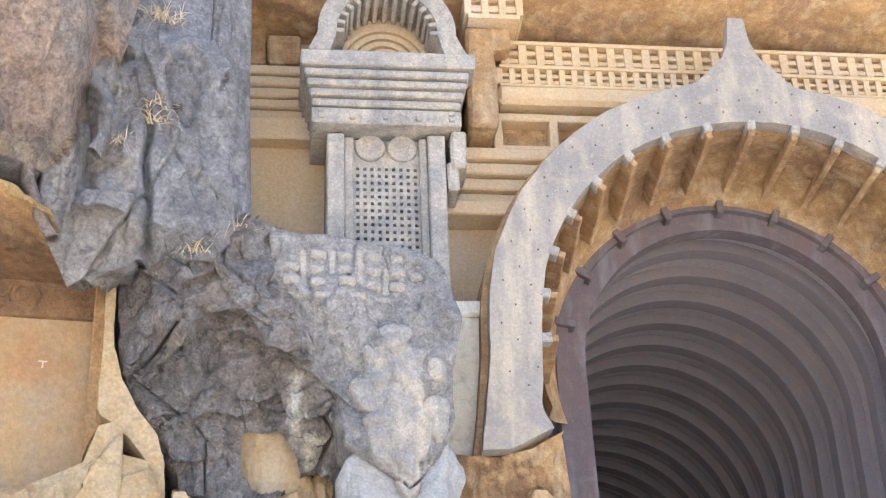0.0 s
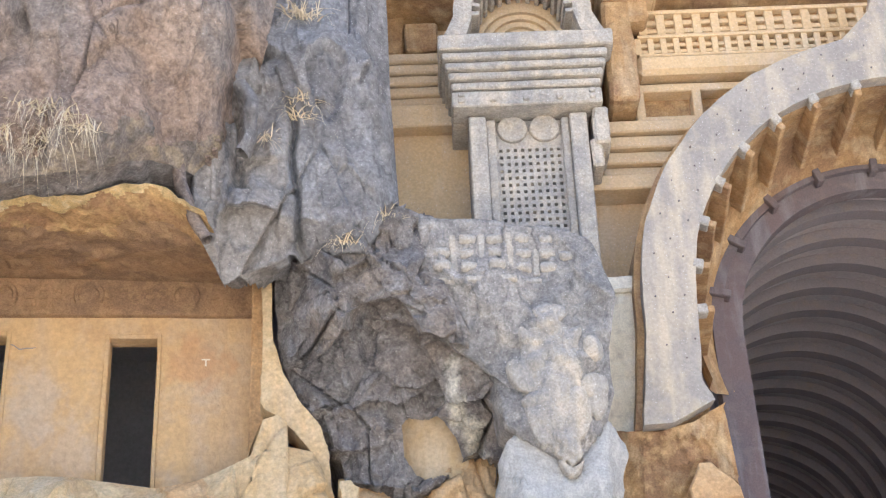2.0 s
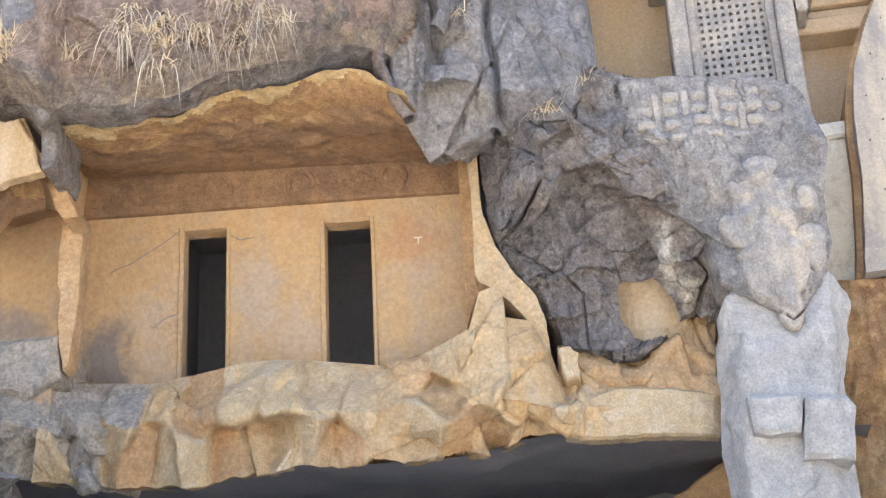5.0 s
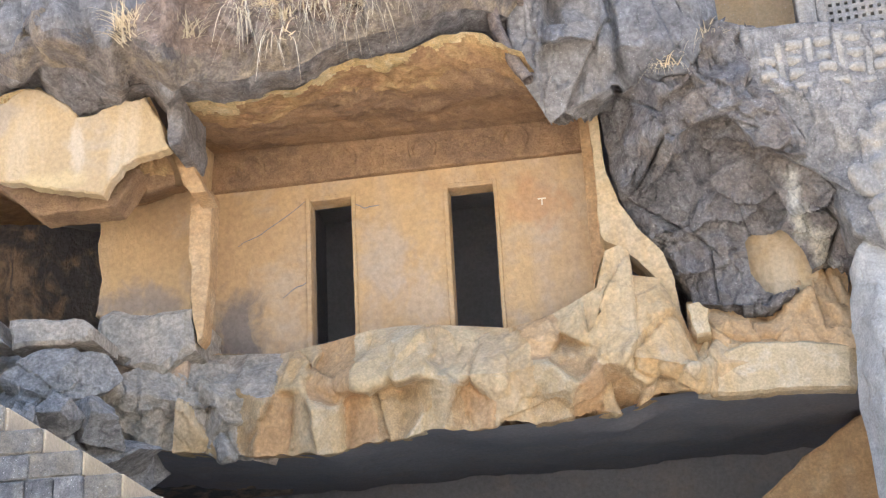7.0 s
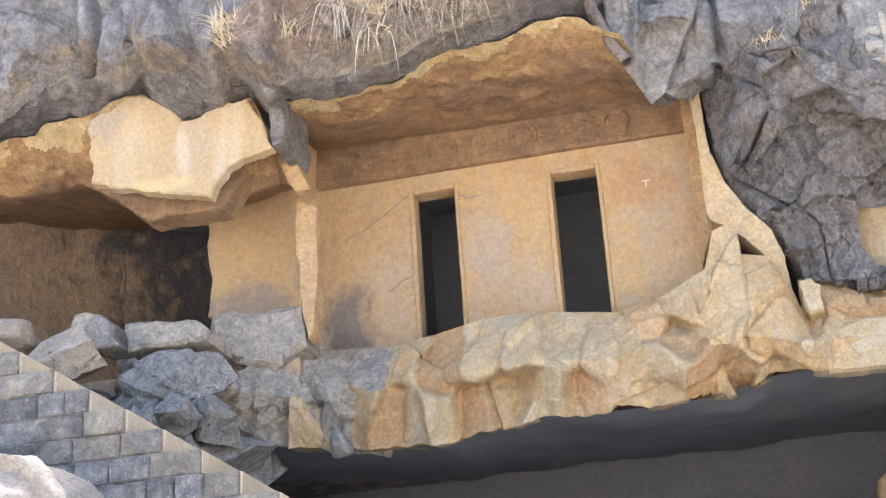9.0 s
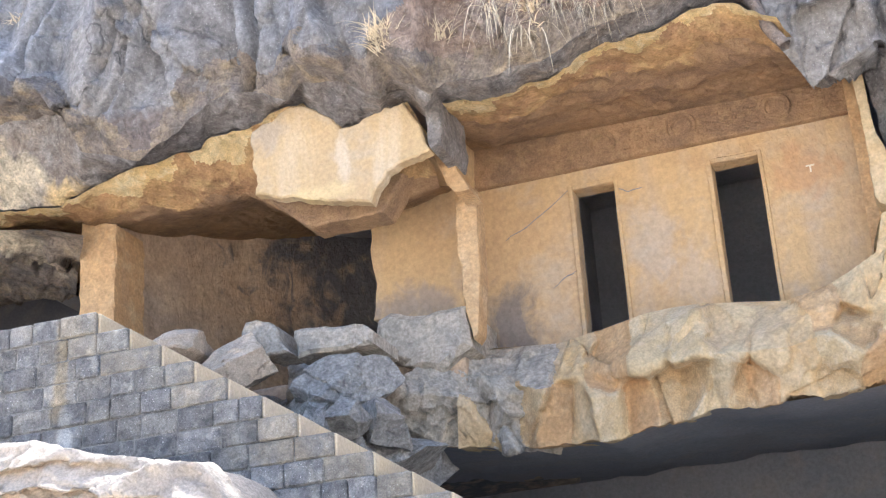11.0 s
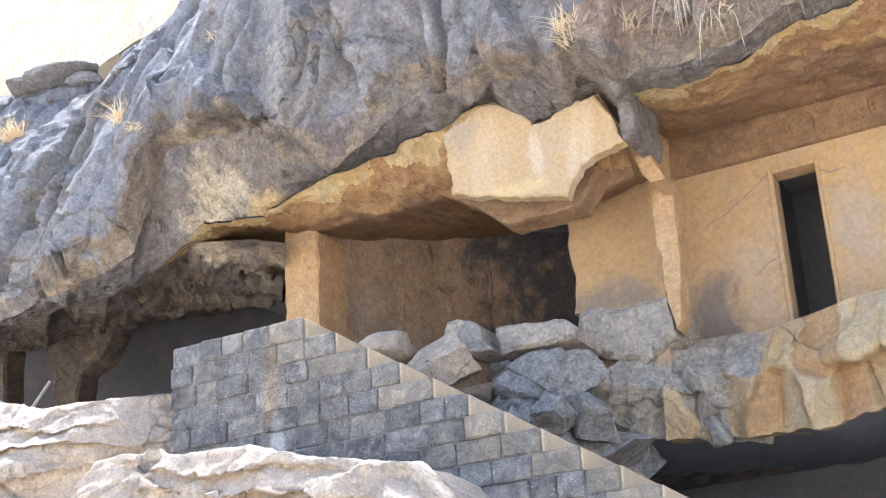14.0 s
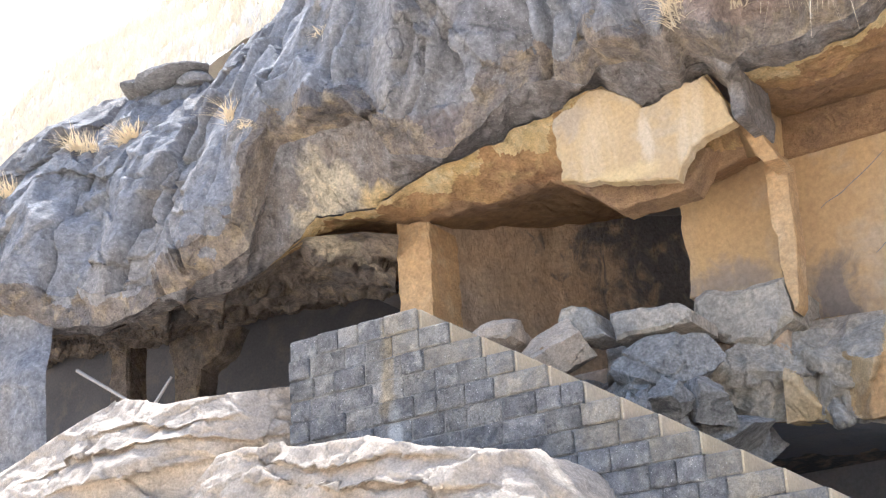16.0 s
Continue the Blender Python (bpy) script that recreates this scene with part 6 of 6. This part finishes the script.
# ---- rubble between stair and ledge ----
for (x, z), y, s, seed, mat, lab in (
    ([(-7.31, 6.67)][0], 13.9, (0.5, 0.42, 0.3), 7, PALE, "pale rounded boulder behind the stair"),
    ([(-6.03, 6.42)][0], 14.2, (0.62, 0.5, 0.36), 9, RUBBLE, "large grey broken boulder"),
    ([(-6.46, 6.2)][0], 14.3, (0.6, 0.5, 0.42), 11, RUBBLE, "dark boulder in the rubble"),
    ([(-5.81, 5.72)][0], 13.4, (0.3, 0.3, 0.2), 13, RUBBLE, "grey angular stone in the rubble"),
    ([(-5.48, 5.69)][0], 13.7, (0.32, 0.3, 0.25), 15, RUBBLE, "dark angular stone in the rubble"),
    ([(-7.95, 6.9)][0], 13.8, (0.4, 0.4, 0.2), 17, PALE, "pale low boulder behind the stair"),
    ([(-5.91, 5.49)][0], 14.4, (0.8, 0.7, 0.35), 19, RUBBLE, "grey rubble heap under the ledge"),
):
    boulder("boulder", (x, y, z), s, mat, lab, seed=seed)
tagged(part("fallen_block", prism([(-6.64, 7), (-6.48, 7.02), (-6.08, 6.97), (-5.83, 6.94), (-5.71, 6.84), (-5.71, 6.7), (-6.04, 6.69), (-6.37, 6.71), (-6.61, 6.68)], 13.9, 14.7, 0.04, 0.02, 0.07), GREY_OCHRE), "flat grey squared block fallen on the rubble", "rock")
tagged(part("rubble_stone", prism([(-7.24, 7.05), (-7.19, 7.15), (-7.07, 7.17), (-6.88, 7.12), (-6.78, 7.03), (-6.76, 6.89), (-6.66, 6.73), (-6.95, 6.73), (-7.21, 6.88)], 13.8, 14.3, 0.06, 0.03, 0.06), GREY_OCHRE), "rough grey stone standing on the rubble", "rock")
RUB_X = [(-5.35, 5.27)][0][0]
tagged(loft("rubble_slope", [[(-12, 15.2, 6.6), (-6, 15.2, 6.6), (RUB_X, 15.5, 5.6)], [(-12, 13.0, 5.7), (-6, 13.0, 5.6), (RUB_X, 13.0, 4.4)], [(-12, 11.4, 4.6), (-6, 11.4, 4.4), (RUB_X, 11.4, 3.0)]], 90, [26, 26], RUBBLE, None, amp=0.2, scale=1.1, facet=0.4, cell=1.7, sharp=0.9), "dark rubble slope behind the stair", "rubble", kind="structure")

# ---- hill, poles and grass ----
HILL_TOP = [(-60, 22.5, 16.0), (-33, 22, 17.6)] + [(-26.91, 22, 19.19), (-25.74, 22, 19.92), (-24.56, 22, 20.32), (-23.2, 22, 20.3), (-21.17, 22, 20.64)] + [(-12, 22, 23.5), (10, 22, 25)]
hill = loft("hillside", [[(-70, 60, 10), (-30, 60, 14), (20, 60, 18)], HILL_TOP, [(-40, 16.4, 8.5), (-19, 15.9, 11.9), (-15.5, 15.7, 13.6), (-12.2, 15.7, 13.85), (-11.4, 15.0, 14.05), (-10.4, 14.6, 14.3), (4, 14.8, 14.4)]], 140, [6, 60], HILL, None, amp=0.25, facet=0.08, cell=0.7)
tagged(hill, "steep hillside of sun-bleached dry grass", "hillside", kind="structure")
for p, q in zip([(-14.12, 7.75), (-12.83, 7)], [(-13.3, 7.23), (-12.54, 7.32)]):
    bm = bmesh.new()
    a, b = Vector((p[0], 13.2, p[1])), Vector((q[0], 13.2, q[1]))
    d = b - a
    bmesh.ops.create_cone(bm, segments=8, radius1=0.025, radius2=0.02, depth=d.length * 1.25, matrix=Matrix.Translation((a + b) / 2) @ d.to_track_quat("Z", "Y").to_matrix().to_4x4())
    tagged(part("pole", bm, POLE), "thin grey wooden pole leaning at the cave mouth", "pole", "leaning poles")


def on_rock(names, x, z):
    """How far ahead (y) the named rock meshes lie at x, z."""
    best = None
    for n in names:
        ob = bpy.data.objects[n]
        hit, at, nor, _ = ob.ray_cast(Vector((x, 2, z)), Vector((0, 1, 0)))
        if hit and (best is None or at.y < best):
            best = at.y
    return best


bpy.context.view_layer.update()
ROCKS = ("cliff_face", "upper_rock", "lower_rock", "carved_face")
TUFTS = [
    ([(-4.46, 10.86), (-3.74, 10.24), (-3.46, 10.7), (-3.11, 9.93), (-2.82, 10.27), (-2.52, 10.29), (-2.3, 10.06), (-2.63, 10.04), (-4.19, 10.63), (-3.42, 9.94)], 0.5, 28, 1.3),
    ([(-5.01, 9.65), (-5.04, 9.79), (-4.45, 9.76)], 0.36, 60, 0.5),
    ([(-3.9, 10.02), (-3.78, 9.85), (-3.4, 9.71), (-3.08, 9.87), (-2.83, 9.86), (-2.52, 9.87), (-3.41, 9.47), (-2.15, 9.87)], 0.45, 26, 1.4),
    ([(-1.3, 12.16), (-1.38, 11.94), (0.05, 12.58), (0.12, 12.55)], 0.45, 40, 0.9),
    ([(0.09, 11.22), (0.1, 11.03), (-0.32, 10.64), (0.58, 9.49), (1.06, 9.85)], 0.38, 30, 0.9),
    ([(-11.05, 10.37), (-10.07, 11.5), (-3.49, 9.83), (-3.32, 9.67)], 0.28, 40, 0.8),
    ([(-15.52, 11.88), (-15.15, 11.72), (-14.49, 11.7), (-14.38, 11.71), (-11.66, 10.85), (-16.73, 11.38)], 0.42, 70, 0.3),
]
seed = 100
for places, size, count, droop in TUFTS:
    for x, z in places:
        y = on_rock(ROCKS, x, z)
        if y:
            seed += 1
            tuft((x, y + 0.02, z), size, count, droop, seed, "straw-coloured dry grass tuft hanging on the cliff" if droop > 0.6 else "straw-coloured dry grass tuft growing from the cliff")
bm = bmesh.new()
rng = random.Random(9)
hill_ob = bpy.data.objects["hillside"]
for _ in range(15000):
    x, y = rng.uniform(-31, -11), rng.uniform(15.8, 22.0)
    hit, at, nor, _f = hill_ob.ray_cast(Vector((x, y, 60)), Vector((0, 0, -1)))
    if hit:
        for _k in range(3):
            way = Vector((rng.uniform(-0.4, 0.4), rng.uniform(-0.4, 0.2), 1)).normalized()
            blade_mesh(bm, at + Vector((rng.uniform(-0.1, 0.1), rng.uniform(-0.1, 0.1), -0.02)), way, rng.uniform(0.2, 0.5), 0.35, 0.011, rng)
tagged(part("hill_grass", bm, STRAW), "sun-bleached dry grass covering the hillside", "dry grass", kind="stuff")
for (x, z), y, sz, sd in zip([(-14.77, 13.31), (-14.22, 13.16), (-15.46, 13.39)], (15.5, 15.6, 15.5), ((0.75, 0.5, 0.13), (0.3, 0.35, 0.15), (0.4, 0.4, 0.1)), (61, 63, 65)):
    boulder("boulder", (x, y, z), sz, BASALT, "grey boulder on the cliff top among dry grass", seed=sd)
